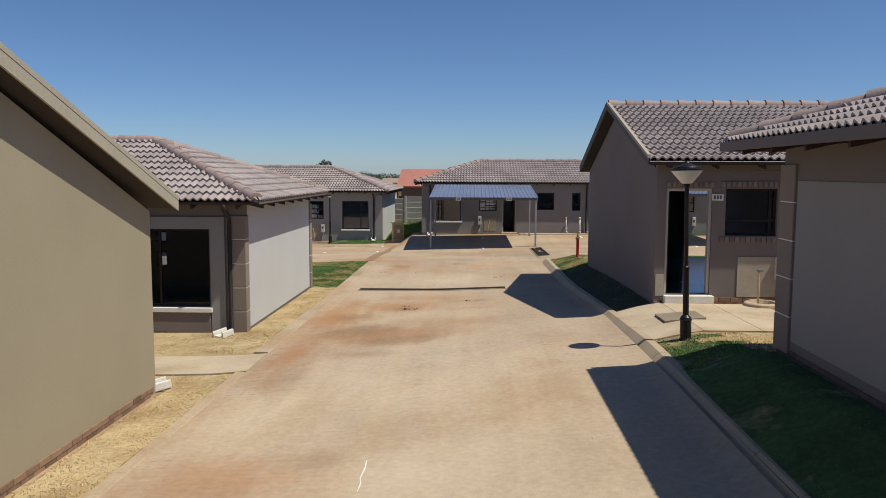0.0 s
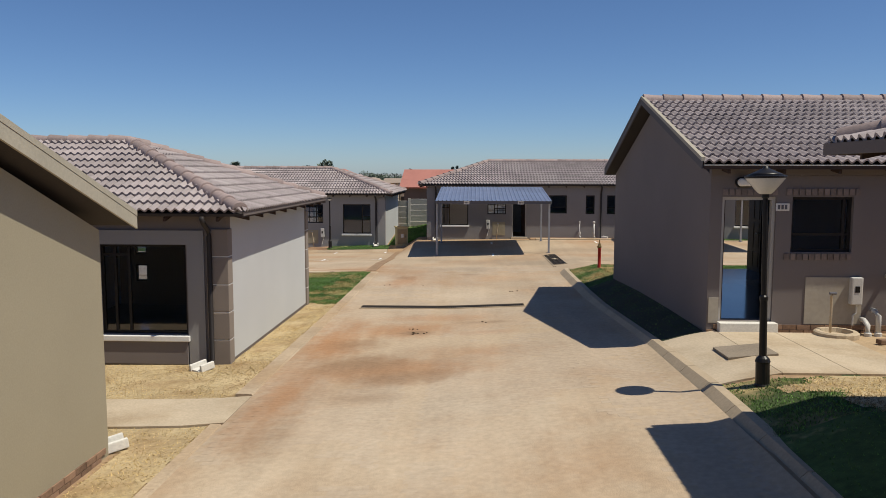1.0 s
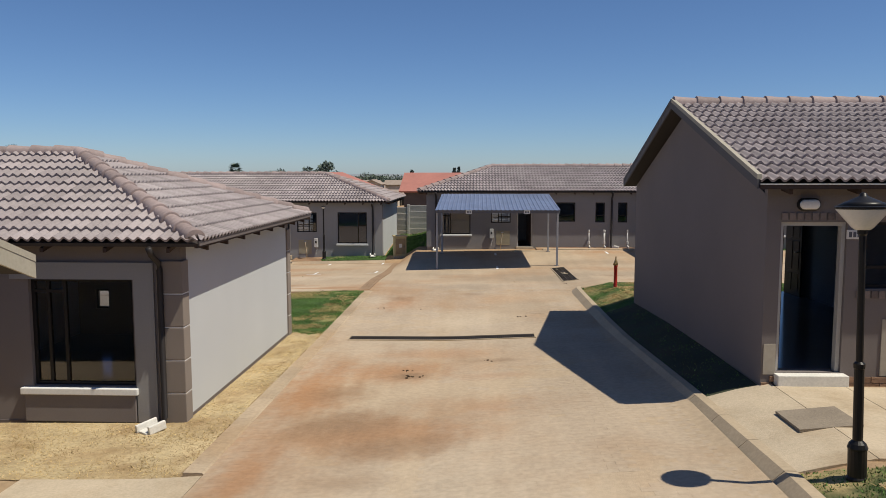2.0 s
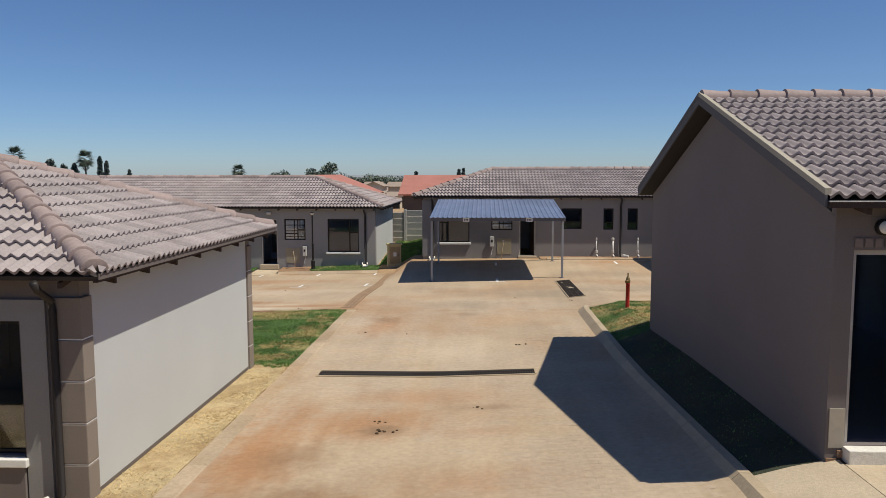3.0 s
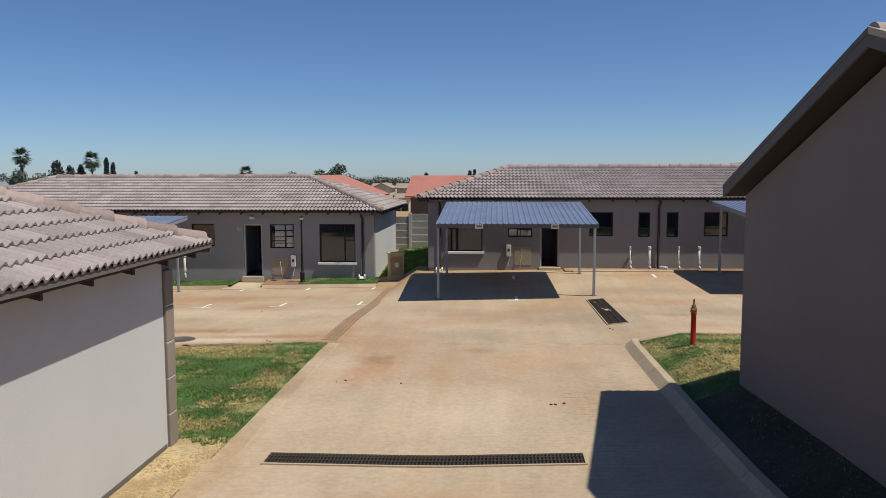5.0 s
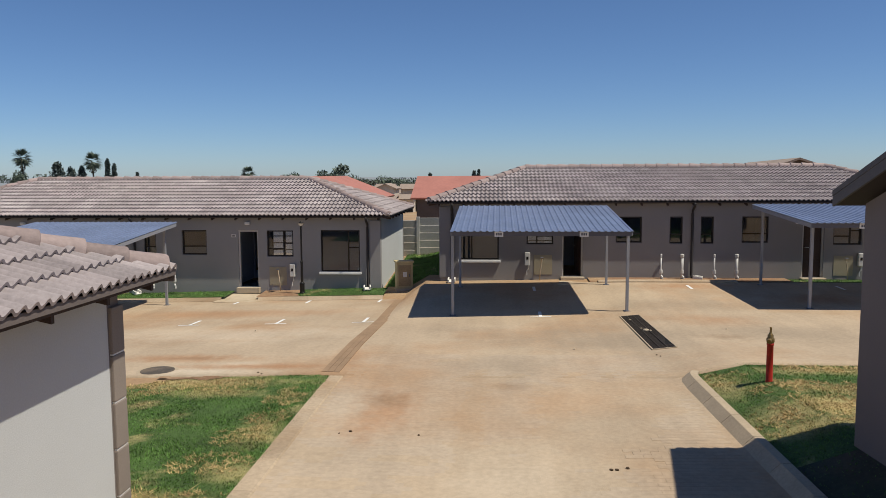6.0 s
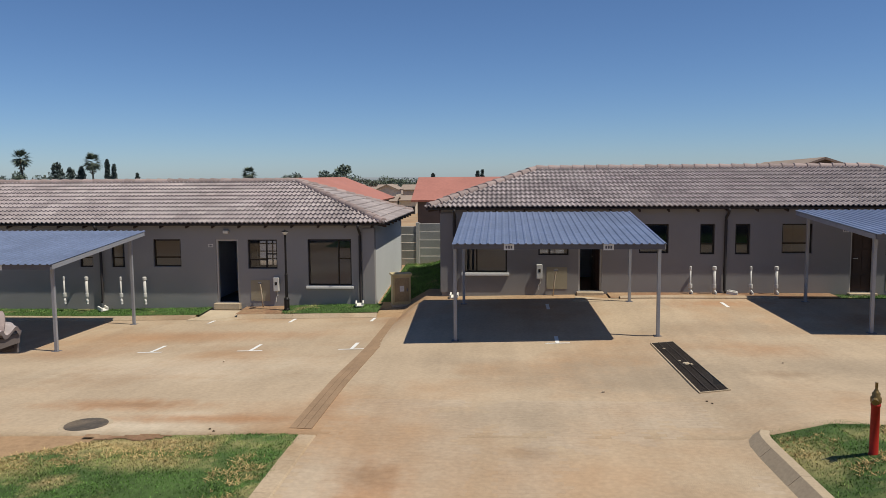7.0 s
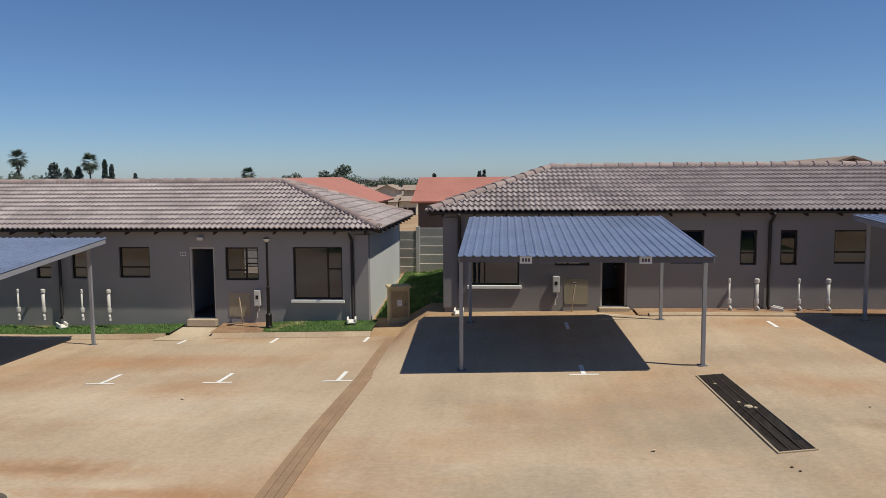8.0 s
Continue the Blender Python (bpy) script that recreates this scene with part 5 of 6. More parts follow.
def ramp(x0, x1, y0, y1, z0, z1):
    """A short sloping path, wider at its foot."""
    bm = bmesh.new()
    rows = []
    for k in range(5):
        f = k / 4
        y, z = y0 + (y1 - y0) * f, z0 + (z1 - z0) * f
        wide = 0.16 * (1 - f) ** 2
        rows.append([bm.verts.new((x, y, z - d)) for x, d in ((x0 - wide, 0), (x1 + wide, 0), (x1 + wide, 0.25), (x0 - wide, 0.25))])
    for a, b in zip(rows, rows[1:]):
        for i in range(4):
            j = (i + 1) % 4
            bm.faces.new((a[i], a[j], b[j], b[i]))
    bm.faces.new(rows[0][::-1])
    bm.faces.new(rows[-1])
    bmesh.ops.recalc_face_normals(bm, faces=bm.faces)
    solo("pavement", bm, M["concrete"], "short sandy concrete ramp up to the door", "pavement", kind="structure")


ramp(-9.50, -8.22, 41.25, 42.62, height(-8.9, 41.25) + 0.045, -0.47)
ramp(2.02, 2.98, 41.05, 42.18, height(2.5, 41.05) + 0.045, 0.12)
tagged(slab("manhole_cover", 3.94, 4.62, 15.30, 16.0, 0.064, 0.03, M["lid"], "square grey manhole cover in the concrete apron", "manhole cover"), kind="")
mh = thing("manhole_cover", "round rusty iron manhole cover in the court", "manhole cover", (-6.36, 29.85, height(-6.36, 29.85)))
part("lid", lathe(bmesh.new(), ((0.31, 0.0), (0.31, 0.048), (0.29, 0.051)), sides=28), M["iron"], mh)
part("ring", lathe(bmesh.new(), ((0.38, 0.0), (0.375, 0.041), (0.33, 0.042)), sides=28), M["kerb"], mh)


def mark(x0, x1, y0, y1):
    bm = bmesh.new()
    xs, ys = steps(x0, x1, 0.3), steps(y0, y1, 0.3)
    g = [[bm.verts.new((x, y, height(x, y) + 0.041)) for x in xs] for y in ys]
    for j in range(len(ys) - 1):
        for i in range(len(xs) - 1):
            bm.faces.new((g[j][i], g[j][i + 1], g[j + 1][i + 1], g[j + 1][i]))
    solo("bay_mark", bm, M["white"], "worn white painted parking bay mark", "road marking", kind="structure", group="bay marks")


for x in (-8.49, -6.06, -3.65):
    mark(x - 0.30, x + 0.30, 36.36, 36.45)
    mark(x - 0.045, x + 0.045, 36.454, 37.27)
    mark(x - 0.38 + 0.06, x - 0.38 + 0.15, 40.75, 41.44)
for x in (1.12, 5.95, 10.5):
    if x != 5.95:
        mark(x - 0.28, x + 0.28, 36.45, 36.53)
        mark(x - 0.045, x + 0.045, 36.534, 37.15)
    mark(x - 0.045, x + 0.045, 40.1, 40.8)


# ---- street furniture ----
def garden_lamp(at, h, label, k=1.0):
    l = thing("street_lamp", label, "lamp post", at)
    part("base", lathe(bmesh.new(), ((0.095, -0.05), (0.095, 0.02), (0.082, 0.04), (0.082, 0.29), (0.09, 0.31), (0.075, 0.35), (0.045, 0.38)), sides=16), M["black"], l, smooth=False)
    part("pole", lathe(bmesh.new(), ((0.045, 0.36), (0.043, 1.05), (0.05, 1.06), (0.05, 1.10), (0.032, 1.12), (0.030, h - 0.40 * k), (0.045 * k ** 0.4, h - 0.385 * k), (0.045 * k ** 0.4, h - 0.34 * k)), sides=14), M["black"], l, smooth=False)
    head = part("shade", lathe(bmesh.new(), ((0.07 * k, h - 0.345 * k), (0.10 * k, h - 0.32 * k), (0.235 * k, h - 0.155 * k), (0.24 * k, h - 0.14 * k)), sides=20), M["lampglass"], l, "frosted pale lamp bowl", True)
    part("rim", lathe(bmesh.new(), ((0.245 * k, h - 0.145 * k), (0.25 * k, h - 0.135 * k), (0.25 * k, h - 0.12 * k), (0.235 * k, h - 0.115 * k)), sides=20), M["black"], head)
    part("cap", lathe(bmesh.new(), ((0.24 * k, h - 0.118 * k), (0.15 * k, h - 0.075 * k), (0.05 * k, h - 0.03 * k), (0.035 * k, h - 0.02 * k), (0.03 * k, h), (0.008 * k, h + 0.01)), sides=20), M["black"], l, "dark conical lamp cap", True)
    return l


post = garden_lamp((3.94, 14.02, height(3.94, 14.02)), 2.66, "black garden lamp post with a frosted conical shade", 0.95)
post.matrix_world = pose(3.94, 14.02, height(3.94, 14.02), -1.0, -1.2, 0)  # it leans a little
garden_lamp((-6.80, 42.15, height(-6.8, 42.15) + 0.17), 2.48, "slim black garden lamp post before the grey house", 0.45)

hy = thing("fire_hydrant", "red hydrant standpipe with a brass top on the grass", "hydrant", (4.17, 28.12, height(4.17, 28.12)))
part("pipe", lathe(bmesh.new(), ((0.06, -0.05), (0.056, 0.02), (0.050, 0.03), (0.048, 0.58), (0.054, 0.59), (0.054, 0.62)), sides=16), M["red"], hy, "red painted pipe", True)
valve = part("valve", lathe(bmesh.new(), ((0.05, 0.62), (0.06, 0.64), (0.06, 0.69), (0.043, 0.71), (0.045, 0.74), (0.03, 0.76), (0.016, 0.79), (0.016, 0.86), (0.02, 0.865)), sides=14), M["brass"], hy, "weathered brass valve", True)
part("outlet", tube(bmesh.new(), ((0, 0, 0.665), (-0.05, -0.08, 0.665), (-0.06, -0.11, 0.66)), 0.035, 10), M["brass"], valve)

cab = thing("meter_kiosk", "beige electrical kiosk on a concrete foot", "kiosk", (-3.36, 43.1, height(-3.36, 43.0) - 0.02))
body = part("body", boxed(((-0.29, -0.16, 0.08), (0.29, 0.2, 1.0)), bevel=0.015), M["beige"], cab)
part("roof", boxed(((-0.33, -0.21, 1.0), (0.33, 0.24, 1.07)), bevel=0.015), M["beige"], cab)
part("plinth", boxed(((-0.31, -0.18, -0.1), (0.31, 0.22, 0.08))), M["concrete"], cab)
cab.matrix_world = pose(-3.36, 43.1, height(-3.36, 43.0) - 0.02, 0, 0, 18)
dr = part("door", boxed(((-0.23, -0.178, 0.18), (0.23, -0.161, 0.92)), bevel=0.006), M["kiosk_door"], body, "brown kiosk door")
part("sticker", boxed(((-0.07, -0.184, 0.5), (0.07, -0.1785, 0.68))), M["chalk"], dr)
part("handle", boxed(((0.15, -0.2, 0.5), (0.18, -0.1785, 0.6))), M["steel"], dr)

# precast fence between the far houses
fence = thing("precast_fence", "grey precast concrete panel fence", "fence", (0, 50.4, 0))
for i in range(-3, 4):
    x = -3.62 + i * 1.9
    g = height(x, 50.4)
    part("post", boxed(((x - 0.07, -0.06, g - 0.1), (x + 0.07, 0.06, g + 1.74)), bevel=0.01), M["precast"], fence)
    for k in range(5):
        board = boxed(((x + 0.075, -0.022, -0.165), (x + 1.825, 0.022, 0.165)), bevel=0.012)
        board.transform(pose(0, 0, g + 0.19 + k * 0.335, 4.5, 0, 0))
        part("panel", board, M["precast"], fence)

# scraps on the paving
rng = random.Random(4)
for cx, cy, n in ((-0.72, 19.55, 13), (-0.85, 19.95, 4), (1.32, 25.1, 3), (-1.01, 26.4, 1), (-2.25, 26.35, 2), (-4.31, 29.5, 2), (0.55, 20.6, 3), (3.2, 31.3, 2)):
    for i in range(n):
        x, y, r = cx + rng.gauss(0, 0.09), cy + rng.gauss(0, 0.05), rng.uniform(0.008, 0.03)
        bm = bmesh.new()
        bmesh.ops.create_icosphere(bm, subdivisions=1, radius=r)
        for v in bm.verts:
            v.co *= rng.uniform(0.7, 1.25)
            v.co.z *= 0.6
        solo("clod", bm, M["dirt"], "small dark clod of earth on the lane", "clod", (x, y, height(x, y) + 0.035 + r * 0.25), group="clods on the lane")


for x, y, r in ((-6.11, 34.86, 0.03), (1.57, 31.97, 0.025), (5.2, 33.9, 0.02), (3.35, 34.3, 0.03), (3.42, 34.0, 0.055), (3.50, 33.95, 0.03), (3.3, 35.5, 0.03)):
    bm = bmesh.new()
    bmesh.ops.create_icosphere(bm, subdivisions=1, radius=r)
    for v in bm.verts:
        v.co *= rng.uniform(0.7, 1.25)
        v.co.x *= 1.3
        v.co.z *= 0.5
    solo("stone", bm, M["concrete"], "pale lump of concrete lying on the court", "rubble", (x, y, height(x, y) + 0.05 + r * 0.3), group="rubble on the court")
bm = bmesh.new()
line = [(-0.30, 10.12, 0.004), (-0.285, 9.9, 0.009), (-0.295, 9.65, 0.006), (-0.27, 9.5, 0.008), (-0.275, 9.32, 0.003)]
rim = [[bm.verts.new((x + s * w, y, height(x, y) + 0.0395)) for s in (-1, 1)] for x, y, w in line]
for p, q in zip(rim, rim[1:]):
    bm.faces.new((p[0], q[0], q[1], p[1]))
solo("chalk_mark", bm, M["chalk"], "short white chalk scratch on the lane", "chalk mark", kind="structure")
for x, y, t in ((6.55, 16.3, 20), (6.95, 16.5, 70), (6.8, 16.15, -15)):
    ob = solo("loose_brick", boxed(((-0.11, -0.05, 0), (0.11, 0.05, 0.07)), bevel=0.006), M["brick"], "loose red brick lying on the bare soil", "brick", group="loose bricks")
    ob.matrix_world = pose(x, y, height(x, y) + 0.01, 4, 3, t)


# ---- lawns and dry verges ----
def lawn(name, material, base, inside, box4, density, tall, label, seed, lift=0.012, bed_in=None):
    """A turf sheet, where a base is given, and its blades."""
    x0, x1, y0, y1 = box4
    if base:
        sheet(name + "_bed", base, steps(x0, x1, 0.12), steps(y0, y1, 0.12), lift, label + ", its turf", "lawn", "stuff", bed_in or inside)
    r = np.random.RandomState(seed)
    n = int((x1 - x0) * (y1 - y0) * density)
    px, py = r.uniform(x0, x1, n), r.uniform(y0, y1, n)
    verts, faces = [], []
    for x, y in zip(px, py):
        if not inside(x, y):
            continue
        clump = noise.noise((x * 1.7, y * 1.7, seed))
        h = tall * r.uniform(0.5, 1.2) * (0.85 + 0.5 * clump)
        a = r.uniform(0, 2 * math.pi)
        w = 0.006 + 0.006 * r.uniform()
        z = height(x, y) + lift - 0.008
        lean = 1.5 if name == "straw_grass" else 0.55
        lx, ly = r.normal(0, lean) * h, r.normal(0, lean) * h
        k = len(verts)
        verts += [(x - w * math.cos(a), y - w * math.sin(a), z), (x + w * math.cos(a), y + w * math.sin(a), z), (x + lx, y + ly, z + h)]
        faces.append((k, k + 1, k + 2))
    me = bpy.data.meshes.new(name)
    me.from_pydata(verts, [], faces)
    me.materials.append(material)
    tagged(new(name, me), label, "grass", kind="stuff")


sheet("soil", M["red_soil"], steps(3.0, 9.5, 0.3), steps(41.45, 42.34, 0.15), 0.052, "bare reddish soil strip along the far house", "soil", "structure")


def in_left(x, y):
    return y < 29.38 + 0.04 * math.sin(3 * x) - max(0, -5.2 - x) * 0.55 and x < -2.97 + 0.05 * math.sin(5 * y) and y > 23.45 + 0.5 * noise.noise((x * 1.4, 3.0, 1.0)) + 0.2 * noise.noise((x * 6, y * 3, 1.0))


lawn("grass", M["grass"], M["turf"], in_left, (-9.5, -2.85, 23.1, 29.5), 2600, 0.036, "patchy green lawn with dry spots beside the court", 3, 0.02, lambda x, y: in_left(x, max(y, 24.6)) and y > 23.55)
sheet("soil", M["red_soil"], steps(-6.1, -4.7, 0.1), steps(29.0, 29.5, 0.05), 0.030, "bare brown soil at the edge of the lawn", "soil", "structure", lambda x, y: y < 29.36 + 0.05 * math.sin(7 * x) and y > 29.14 + 0.12 * noise.noise((x * 3, 1.0, 6.0)) + abs(x + 5.4) ** 2 * 0.3)
lawn("grass", M["grass"], M["turf"], lambda x, y: x > 3.34 and y < 29.6 - max(0, 3.5 - x) * 0.8, (3.2, 12.0, 24.9, 29.7), 2000, 0.032, "patchy green lawn with dry spots round the hydrant", 5, 0.02)
DRY_SPOTS = ((-6.7, 28.6, 1.3, 0.6), (-4.8, 28.7, 0.9, 0.35), (-3.4, 28.0, 0.3, 0.5), (-3.4, 27.0, 0.3, 0.35), (-3.5, 26.2, 0.4, 0.4), (-3.6, 25.2, 0.5, 0.35), (-4.6, 24.1, 1.6, 0.3),
             (4.9, 26.6, 1.3, 0.7), (6.2, 27.2, 1.2, 0.6), (4.6, 27.8, 0.9, 0.35), (3.7, 28.8, 0.35, 0.4), (5.6, 29.1, 1.0, 0.3), (3.8, 26.3, 0.4, 0.5))


def parched(x, y):
    d = min(((x - a) / c) ** 2 + ((y - b) / e) ** 2 for a, b, c, e in DRY_SPOTS)
    return d < 1.3 and noise.noise((x * 5.0, y * 5.0, 2.0)) > 0.35 * d - 0.3


lawn("straw_grass", M["straw"], None, lambda x, y: parched(x, y) and in_left(x, y), (-8.2, -2.95, 23.6, 29.4), 1500, 0.042, "dry straw-coloured tufts in the lawn beside the court", 31, 0.024)
lawn("straw_grass", M["straw"], None, lambda x, y: parched(x, y) and x > 3.4, (3.3, 7.6, 25.5, 29.5), 1500, 0.040, "dry straw-coloured tufts in the lawn round the hydrant", 32, 0.024)
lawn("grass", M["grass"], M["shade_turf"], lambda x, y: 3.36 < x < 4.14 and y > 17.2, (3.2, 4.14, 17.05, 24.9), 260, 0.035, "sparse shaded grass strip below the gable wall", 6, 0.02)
lawn("grass", M["grass"], M["verge_turf"], lambda x, y: x > 3.40 and y < 14.25 + 0.1 * math.sin(4 * x) and noise.noise((x * 2.0, y * 2.0, 4.0)) > (x - 4.5) * 0.6, (3.35, 8.0, 12.27, 14.4), 1900, 0.036, "patchy grass verge, green round the lamp post", 7, bed_in=lambda x, y: x > 3.40 and y < 14.25 + 0.1 * math.sin(4 * x))
lawn("straw_grass", M["straw"], M["straw_bed"], lambda x, y: x > 4.0 and y < 14.2 + 0.1 * math.sin(4 * x) and noise.noise((x * 2.0, y * 2.0, 4.0)) < (x - 4.3) * 0.6, (3.9, 8.0, 12.27, 14.4), 1500, 0.03, "dry straw-coloured verge beyond the lamp post", 17, 0.018)
lawn("grass", M["grass"], M["turf"], lambda x, y: x > 3.40, (3.35, 4.58, 4.0, 12.27), 260, 0.03, "sparse shaded grass verge below the grey wall", 21)
lawn("grass", M["grass"], M["turf"], lambda x, y: not -9.45 < x < -6.9 + 0.25 * noise.noise((x, y * 3, 9.0)), (-24.0, -3.9, 41.70, 42.80), 1000, 0.055, "green grass strip along the grey house", 8, 0.15)
sheet("soil", M["red_soil"], steps(-8.3, -6.6, 0.2), steps(41.70, 42.80, 0.15), 0.145, "bare reddish soil between the door and the lamp post", "soil", "structure")
lawn("grass", M["grass"], M["turf"], lambda x, y: True, (-4.1, -2.05, 43.6, 50.3), 700, 0.10, "green grass between the far houses", 9)
lawn("straw_grass", M["straw"], M["straw_bed"], lambda x, y: x < -2.96 + 0.05 * math.sin(4 * y), (-3.76, -2.8, 15.3, 23.9), 1700, 0.026, "dry straw-coloured grass beside the house", 10)
lawn("straw_grass", M["straw"], M["straw_bed"], lambda x, y: True, (-8.0, -3.76, 15.3, 17.35), 1400, 0.026, "dry straw-coloured grass before the window", 11)
lawn("straw_grass", M["straw"], M["straw_bed"], lambda x, y: not (x < -3.7 and y < 13.2) and x < -2.86 + 0.22 * noise.noise((1.0, y * 1.3, 2.0)) + 0.08 * noise.noise((x * 3, y * 5, 2.0)), (-8.0, -2.7, 4.5, 14.04), 1500, 0.026, "dry straw-coloured grass beside the khaki house", 12)
lawn("grass", M["grass"], M["turf"], lambda x, y: True, (7.2, 15.0, 41.60, 42.32), 800, 0.06, "green grass strip along the far house", 13)


# ---- far houses ----
def far_house(x0, x1, y0, y1, z0, h, rise, roofm, wallm, label, ridge="x", windows=0, apex=0.5):
    f = thing("house", label, "house")
    part("wall", boxed(((x0, y0, z0), (x1, y1, z0 + h))), wallm, f)
    o = 0.4
    bm = bmesh.new()
    ym, xm = (y0 + y1) / 2, x0 + (x1 - x0) * apex
    ez, rz = z0 + h - 0.02, z0 + h + rise
    if ridge == "x":
        deck(bm, [(x0 - o, y0 - o, ez), (x1 + o, y0 - o, ez), (x1 + o, ym, rz), (x0 - o, ym, rz)], 0.12)
        deck(bm, [(x0 - o, y1 + o, ez), (x1 + o, y1 + o, ez), (x1 + o, ym, rz), (x0 - o, ym, rz)], 0.12)
    else:
        deck(bm, [(x0 - o, y0 - o, ez), (x0 - o, y1 + o, ez), (xm, y1 + o, rz), (xm, y0 - o, rz)], 0.12)
        deck(bm, [(x1 + o, y0 - o, ez), (x1 + o, y1 + o, ez), (xm, y1 + o, rz), (xm, y0 - o, rz)], 0.12)
    part("roof", bm, roofm, f)
    if ridge == "x":
        for xe in (x0, x1 - 0.2):
            bm = bmesh.new()
            v = [bm.verts.new(p) for p in ((xe, y0, z0 + h), (xe, y1, z0 + h), (xe, ym, rz - 0.14), (xe + 0.2, y0, z0 + h), (xe + 0.2, y1, z0 + h), (xe + 0.2, ym, rz - 0.14))]
            for q in ((0, 1, 2), (5, 4, 3), (0, 3, 4, 1), (1, 4, 5, 2), (2, 5, 3, 0)):
                bm.faces.new([v[i] for i in q])
            part("gable", bm, wallm, f)
    else:
        for ye in (y0, y1 - 0.2):
            bm = bmesh.new()
            v = [bm.verts.new(p) for p in ((x0, ye, z0 + h), (x1, ye, z0 + h), (xm, ye, rz - 0.14), (x0, ye + 0.2, z0 + h), (x1, ye + 0.2, z0 + h), (xm, ye + 0.2, rz - 0.14))]
            for q in ((0, 1, 2), (5, 4, 3), (0, 3, 4, 1), (1, 4, 5, 2), (2, 5, 3, 0)):
                bm.faces.new([v[i] for i in q])
            part("gable", bm, wallm, f)
    for i in range(windows):
        x = x0 + (x1 - x0) * (i + 0.5) / windows
        part("window", boxed(((x - 0.5, y0 - 0.03, z0 + 1.0), (x + 0.5, y0 + 0.01, z0 + 2.0))), M["frame"], f, "dark far window")
    return f


far_house(-5.9, 3.0, 71, 80, -1.6, 3.7, 1.5, M["red_roof"], M["far_dark"], "far house with a red tiled roof")
far_house(-15.4, -8.6, 60, 76, -1.4, 3.55, 1.5, M["red_roof"], M["far_wall"], "far house with a red tiled roof", "y")
far_house(-3.75, 3.75, 0.4, 22, -0.5, 4.0, 1.45, M["far_roof"], M["far_dark"], "far house with a brown gabled roof", "y").matrix_world = pose(19.0, 66.6, -0.28, 0, 0, -9.5)
far_house(29, 40, 66, 76, -0.5, 4.0, 1.2, M["white"], M["far_wall"], "far house with a pale metal roof", "x")
for i in range(7):
    far_house(-22 + i * 2.5, -19.7 + i * 2.5, 116 + i * 3.0, 121 + i * 3.0, -2.6, 2.9, 0.6, M["far_roof"], M["far_wall"], "far beige terrace house with a brown roof", "x", 2)
rt = random.Random(5)
for i in range(11):
    x, y = -27 + i * 2.6 + rt.uniform(-0.5, 0.5), 138 + (i % 3) * 7 + rt.uniform(0, 4)
    far_house(x, x + rt.uniform(2.4, 4.2), y, y + 6, -2.2 + rt.uniform(-0.3, 0.4), 3.4, 0.8, M["far_roof"], M["far_wall"], "far pale terrace house with a low brown roof", rt.choice("xy"), 2)
rf = random.Random(11)
for i in range(22):
    x, y = -170 + i * 13 + rf.uniform(-4, 4), rf.uniform(150, 240)
    far_house(x, x + rf.uniform(8, 14), y, y + 9, height(x, y) - 1.2, 3.2, 1.4, M["far_roof"] if rf.random() < 0.7 else M["red_roof"], M["far_wall"], "distant suburban house with a tiled roof", "x", 3)


# ---- trees ----
def leaf_cloud(bm, centre, radii, n, size, r):
    for _ in range(n):
        while True:
            p = Vector((r.uniform(-1, 1), r.uniform(-1, 1), r.uniform(-1, 1)))
            if 0.25 < p.length < 1:
                break
        c = Vector(centre) + Vector((p.x * radii[0], p.y * radii[1], p.z * radii[2]))
        a, b = Vector((r.gauss(0, 1), r.gauss(0, 1), r.gauss(0, 1))).normalized() * size, Vector((r.gauss(0, 1), r.gauss(0, 1), r.gauss(0, 1))).normalized() * size
        bm.faces.new([bm.verts.new(c + a), bm.verts.new(c + b), bm.verts.new(c - a * 0.8 + b * 0.2)])


def broad_tree(x, y, z, h, w, seed, label="distant broad-leaved tree with an open crown"):
    t = thing("tree", label, "tree", (x, y, z))
    r = random.Random(seed)
    bm = tube(bmesh.new(), ((0, 0, 0), (0.1, 0, h * 0.3), (0.05, 0.1, h * 0.6)), [0.25, 0.18, 0.1], 7)
    for k in range(4):
        a = r.uniform(0, 6.28)
        tube(bm, ((0.08, 0.02, h * 0.35), (math.cos(a) * w * 0.3, math.sin(a) * w * 0.3, h * 0.7)), [0.1, 0.04], 5)
    part("trunk", bm, M["bark"], t)
    bm = bmesh.new()
    for k in range(9):
        leaf_cloud(bm, (r.uniform(-0.5, 0.5) * w, r.uniform(-0.5, 0.5) * w, h * r.uniform(0.5, 0.88)), (w * 0.33, w * 0.33, h * 0.17), 130, 0.06 * h, r)
    part("crown", bm, M["foliage"], t, kind="stuff")


def conifer(x, y, z, h, w, seed):
    t = thing("tree", "distant dark narrow cypress", "tree", (x, y, z))
    r = random.Random(seed)
    part("trunk", tube(bmesh.new(), ((0, 0, 0), (0, 0, h * 0.9)), [0.2, 0.04], 6), M["bark"], t)
    bm = bmesh.new()
    for k in range(9):
        s = (k + 0.6) / 9.5
        leaf_cloud(bm, (0, 0, h * s), (w * 0.55 * (1 - s) ** 0.55, w * 0.55 * (1 - s) ** 0.55, h * 0.10), 110, 0.055 * h, r)
    part("crown", bm, M["conifer"], t, kind="stuff")


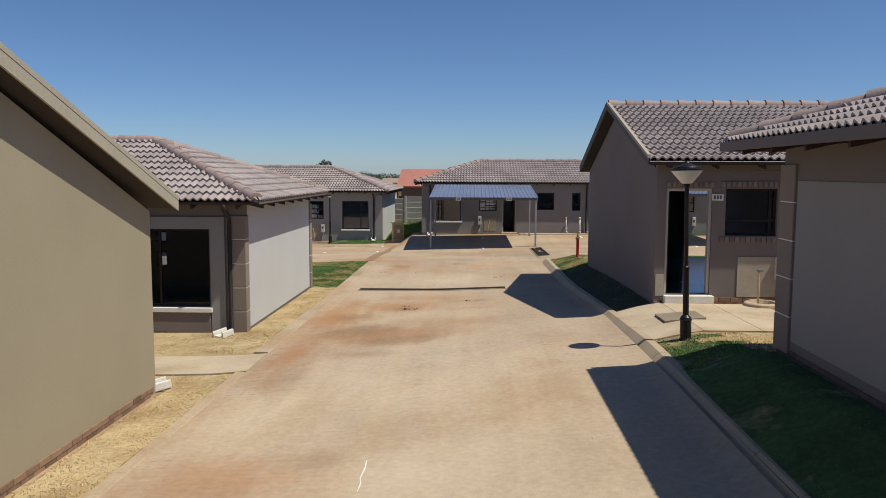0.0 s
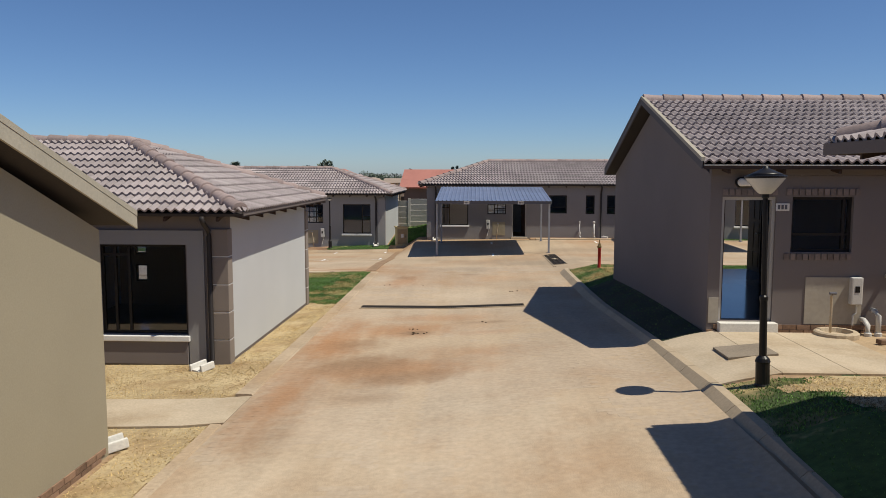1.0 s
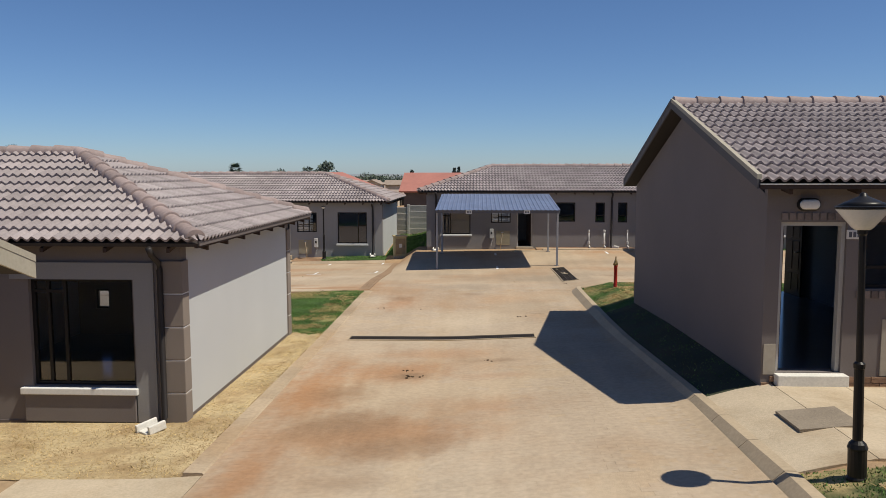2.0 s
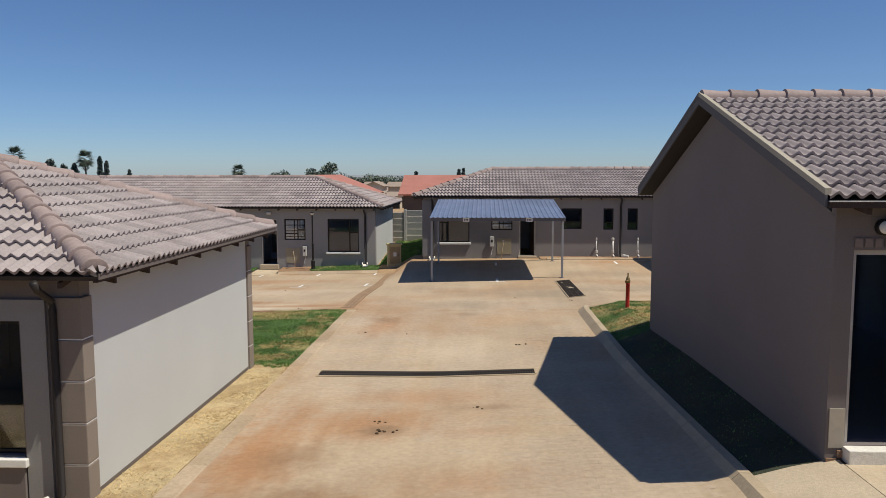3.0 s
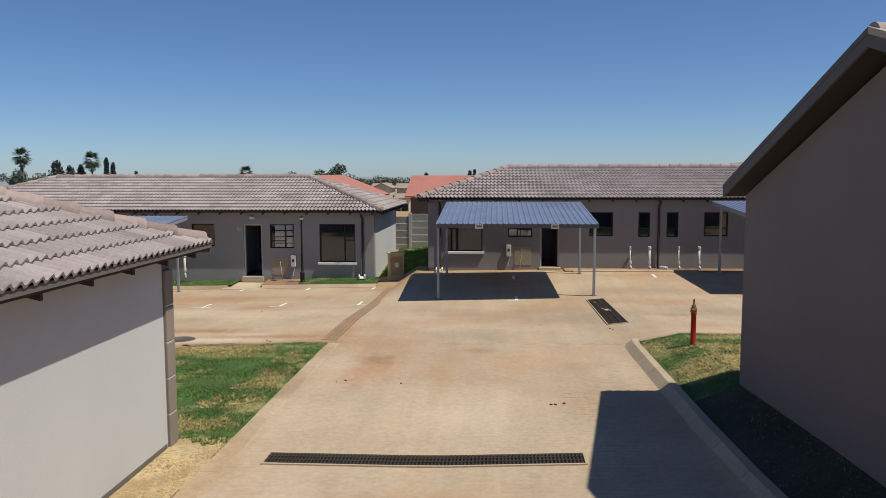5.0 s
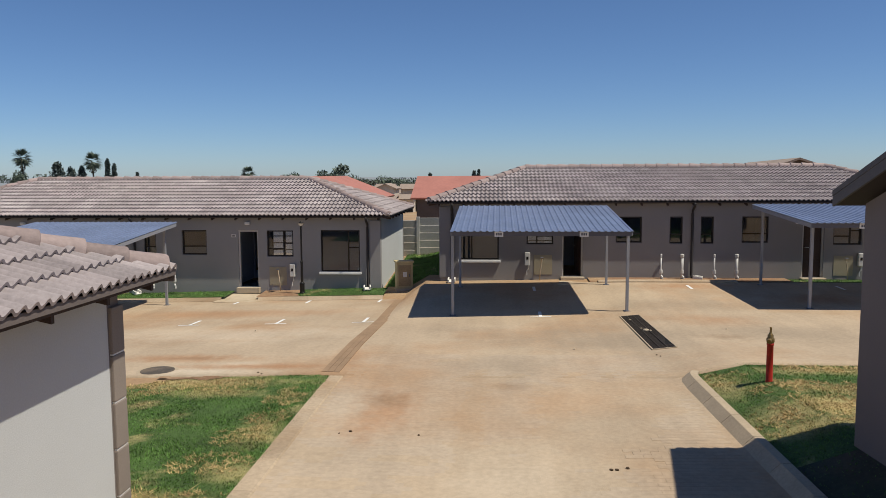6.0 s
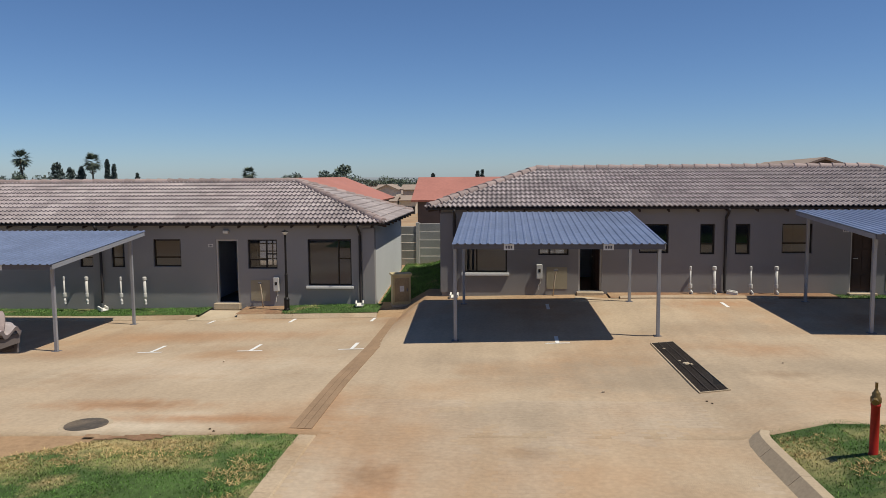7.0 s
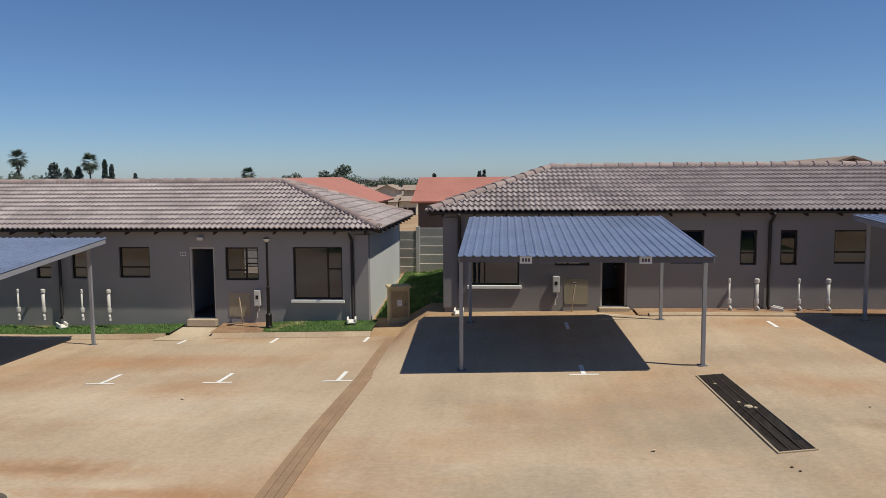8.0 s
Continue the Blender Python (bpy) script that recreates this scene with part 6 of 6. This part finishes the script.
def palm(x, y, z, h, seed, wide=1.0):
    t = thing("palm_tree", "distant tall fan palm", "palm", (x, y, z))
    r = random.Random(seed)
    part("trunk", tube(bmesh.new(), ((0, 0, 0), (0.1, 0, h * 0.5), (0.0, 0, h * 0.86)), [0.35, 0.26, 0.24], 8), M["bark"], t)
    bm = bmesh.new()
    for k in range(130):
        a, e = r.uniform(0, 6.28), r.uniform(-0.8, 1.3)
        d = Vector((math.cos(a) * math.cos(e), math.sin(a) * math.cos(e), math.sin(e)))
        L = r.uniform(2.6, 3.9) * wide
        side = d.cross(Vector((0, 0, 1))).normalized()
        base = Vector((0, 0, h * 0.87))
        for q in range(5):
            s = (q - 2) / 2
            tip = base + d * L + side * s * 0.9 - Vector((0, 0, 0.35 * abs(s) + 0.25))
            m0 = base + d * L * 0.45
            bm.faces.new([bm.verts.new(m0 - side * 0.24), bm.verts.new(m0 + side * 0.24 + d * 0.1), bm.verts.new(tip)])
    part("crown", bm, M["foliage"], t, kind="stuff")
    bm = bmesh.new()
    leaf_cloud(bm, (0, 0, h * 0.72), (1.15, 1.15, h * 0.13), 170, 0.42, r)
    part("dead_fronds", bm, M["bark"], t, "hanging dry brown fronds", kind="stuff")


def at_far(x, y, top, f, *more):
    z = height(x, y) - 0.3
    f(x, y, z, top - z, *more)


at_far(-150.5, 250, 11.6, palm, 1)
at_far(-127.4, 250, 10.2, palm, 2)
at_far(-139, 250, 8.3, conifer, 8, 3)
at_far(-134.5, 250, 6.8, conifer, 5.6, 4)
at_far(-131.6, 251, 7.1, conifer, 5, 5)
at_far(-122.6, 250, 8.9, conifer, 2.2, 6)
at_far(-121, 251, 7.6, conifer, 2.0, 7)
at_far(-146, 248, 5.2, broad_tree, 7, 8)
at_far(-153, 248, 4.2, broad_tree, 5, 9)
at_far(-113, 250, 5.0, conifer, 2.5, 10)
at_far(-77.5, 250, 5.6, palm, 11, 0.75)
at_far(-64, 250, 4.6, broad_tree, 5, 12)
at_far(-51.4, 250, 6.6, broad_tree, 7, 13)
at_far(-46, 250, 4.2, broad_tree, 11, 14)
at_far(-38, 250, 2.9, broad_tree, 8, 15)
at_far(-32, 250, 3.2, broad_tree, 8, 16)
at_far(-27, 255, 2.6, broad_tree, 8, 17)
at_far(-7.6, 250, 4.9, conifer, 2.0, 18)
at_far(-6.2, 250, 5.2, conifer, 2.0, 19)
at_far(-21, 250, 4.3, conifer, 2.5, 20)


# ---- paving blocks of the lane and court, the pieces last ----
PL, PW = 0.22, 0.11


def paver_mesh():
    bm = bmesh.new()
    e, g = 0.0012, 0.0006
    low = [bm.verts.new(p) for p in ((g, g, -0.005), (PL - g, g, -0.005), (PL - g, PW - g, -0.005), (g, PW - g, -0.005))]
    top = [bm.verts.new(p) for p in ((g + e, g + e, 0), (PL - g - e, g + e, 0), (PL - g - e, PW - g - e, 0), (g + e, PW - g - e, 0))]
    bm.faces.new(top)
    for i in range(4):
        j = (i + 1) % 4
        bm.faces.new((low[i], low[j], top[j], top[i]))
    return finish(bm, "paving_block", M["paver"])


PAVER = paver_mesh()
near_cells, verts, faces = [], [], []
rp = np.random.RandomState(2)
ny = int((COURT_Y + 2 - 4.0) / PW)
nx = int((EDGE_R - EDGE_L) / PL)
for j in range(ny):
    y = 4.0 + j * PW
    for i in range(nx + 1):
        x = EDGE_L + (i + (0.5 if j % 2 else 0.0)) * PL
        if x + PL > float(np.interp(y, (14.3, 17.2, 24.0, 28.7), (3.22, 3.17, 3.06, 3.04))) or (22.56 < y + PW / 2 < 23.02 and -2.36 < x + PL / 2 < 1.63):
            continue
        # sand lies over the blocks here and there, and over most of them in the court
        if noise.noise((x * 0.4, y * 0.3, 5.0)) + 0.35 * noise.noise((x * 2.1, y * 2.1, 8.0)) > 0.2 - max(0.0, y - 29.0) * 0.12:
            continue
        z = height(x + PL / 2, y + PW / 2) + 0.0364 + rp.normal(0, 0.0002)
        if len(near_cells) < 300 and 25.2 < y < 27.6 and 1.2 < x < 2.8:
            near_cells.append((x, y, z))
            continue
        k = len(verts)
        e, g = 0.0012, 0.0006
        dx, dy = (height(x + PL, y) - height(x, y)) / 2, (height(x, y + PW) - height(x, y)) / 2
        for inset, drop in ((g, 0.0016), (g + e, 0.0)):
            for sx, sy in ((0, 0), (1, 0), (1, 1), (0, 1)):
                verts.append((x + inset + sx * (PL - 2 * inset), y + inset + sy * (PW - 2 * inset), z - drop + (sx * 2 - 1) * dx + (sy * 2 - 1) * dy))
        faces += [(k + 4, k + 5, k + 6, k + 7), (k, k + 1, k + 5, k + 4), (k + 1, k + 2, k + 6, k + 5), (k + 2, k + 3, k + 7, k + 6), (k + 3, k, k + 4, k + 7)]
me = bpy.data.meshes.new("paving")
me.from_pydata(verts, [], faces)
me.materials.append(M["paver"])
field = tagged(new("paving", me), "tan concrete paving blocks dusted with sand", kind="stuff")
field.parent = road
for x, y, z in near_cells:
    ob = new("paving_block", PAVER)
    ob.parent = road
    ob.matrix_local = pose(x, y, z, math.degrees(math.atan((height(x, y + PW) - height(x, y)) / PW)), -math.degrees(math.atan((height(x + PL, y) - height(x, y)) / PL)), 0)
for j in range(int((41.3 - 29.6) / PL)):
    y = 29.6 + j * PL
    xm = -3.19 - (y - 29.6) * 0.021
    for q in range(3):
        x = xm + q * PW
        b = bmesh.new()
        box(b, (x + 0.003, y + 0.003, height(x, y) + 0.0), (x + PW - 0.003, y + PL - 0.003, height(x, y) + 0.044))
        part("dark_block", b, M["dark_paver"], court)
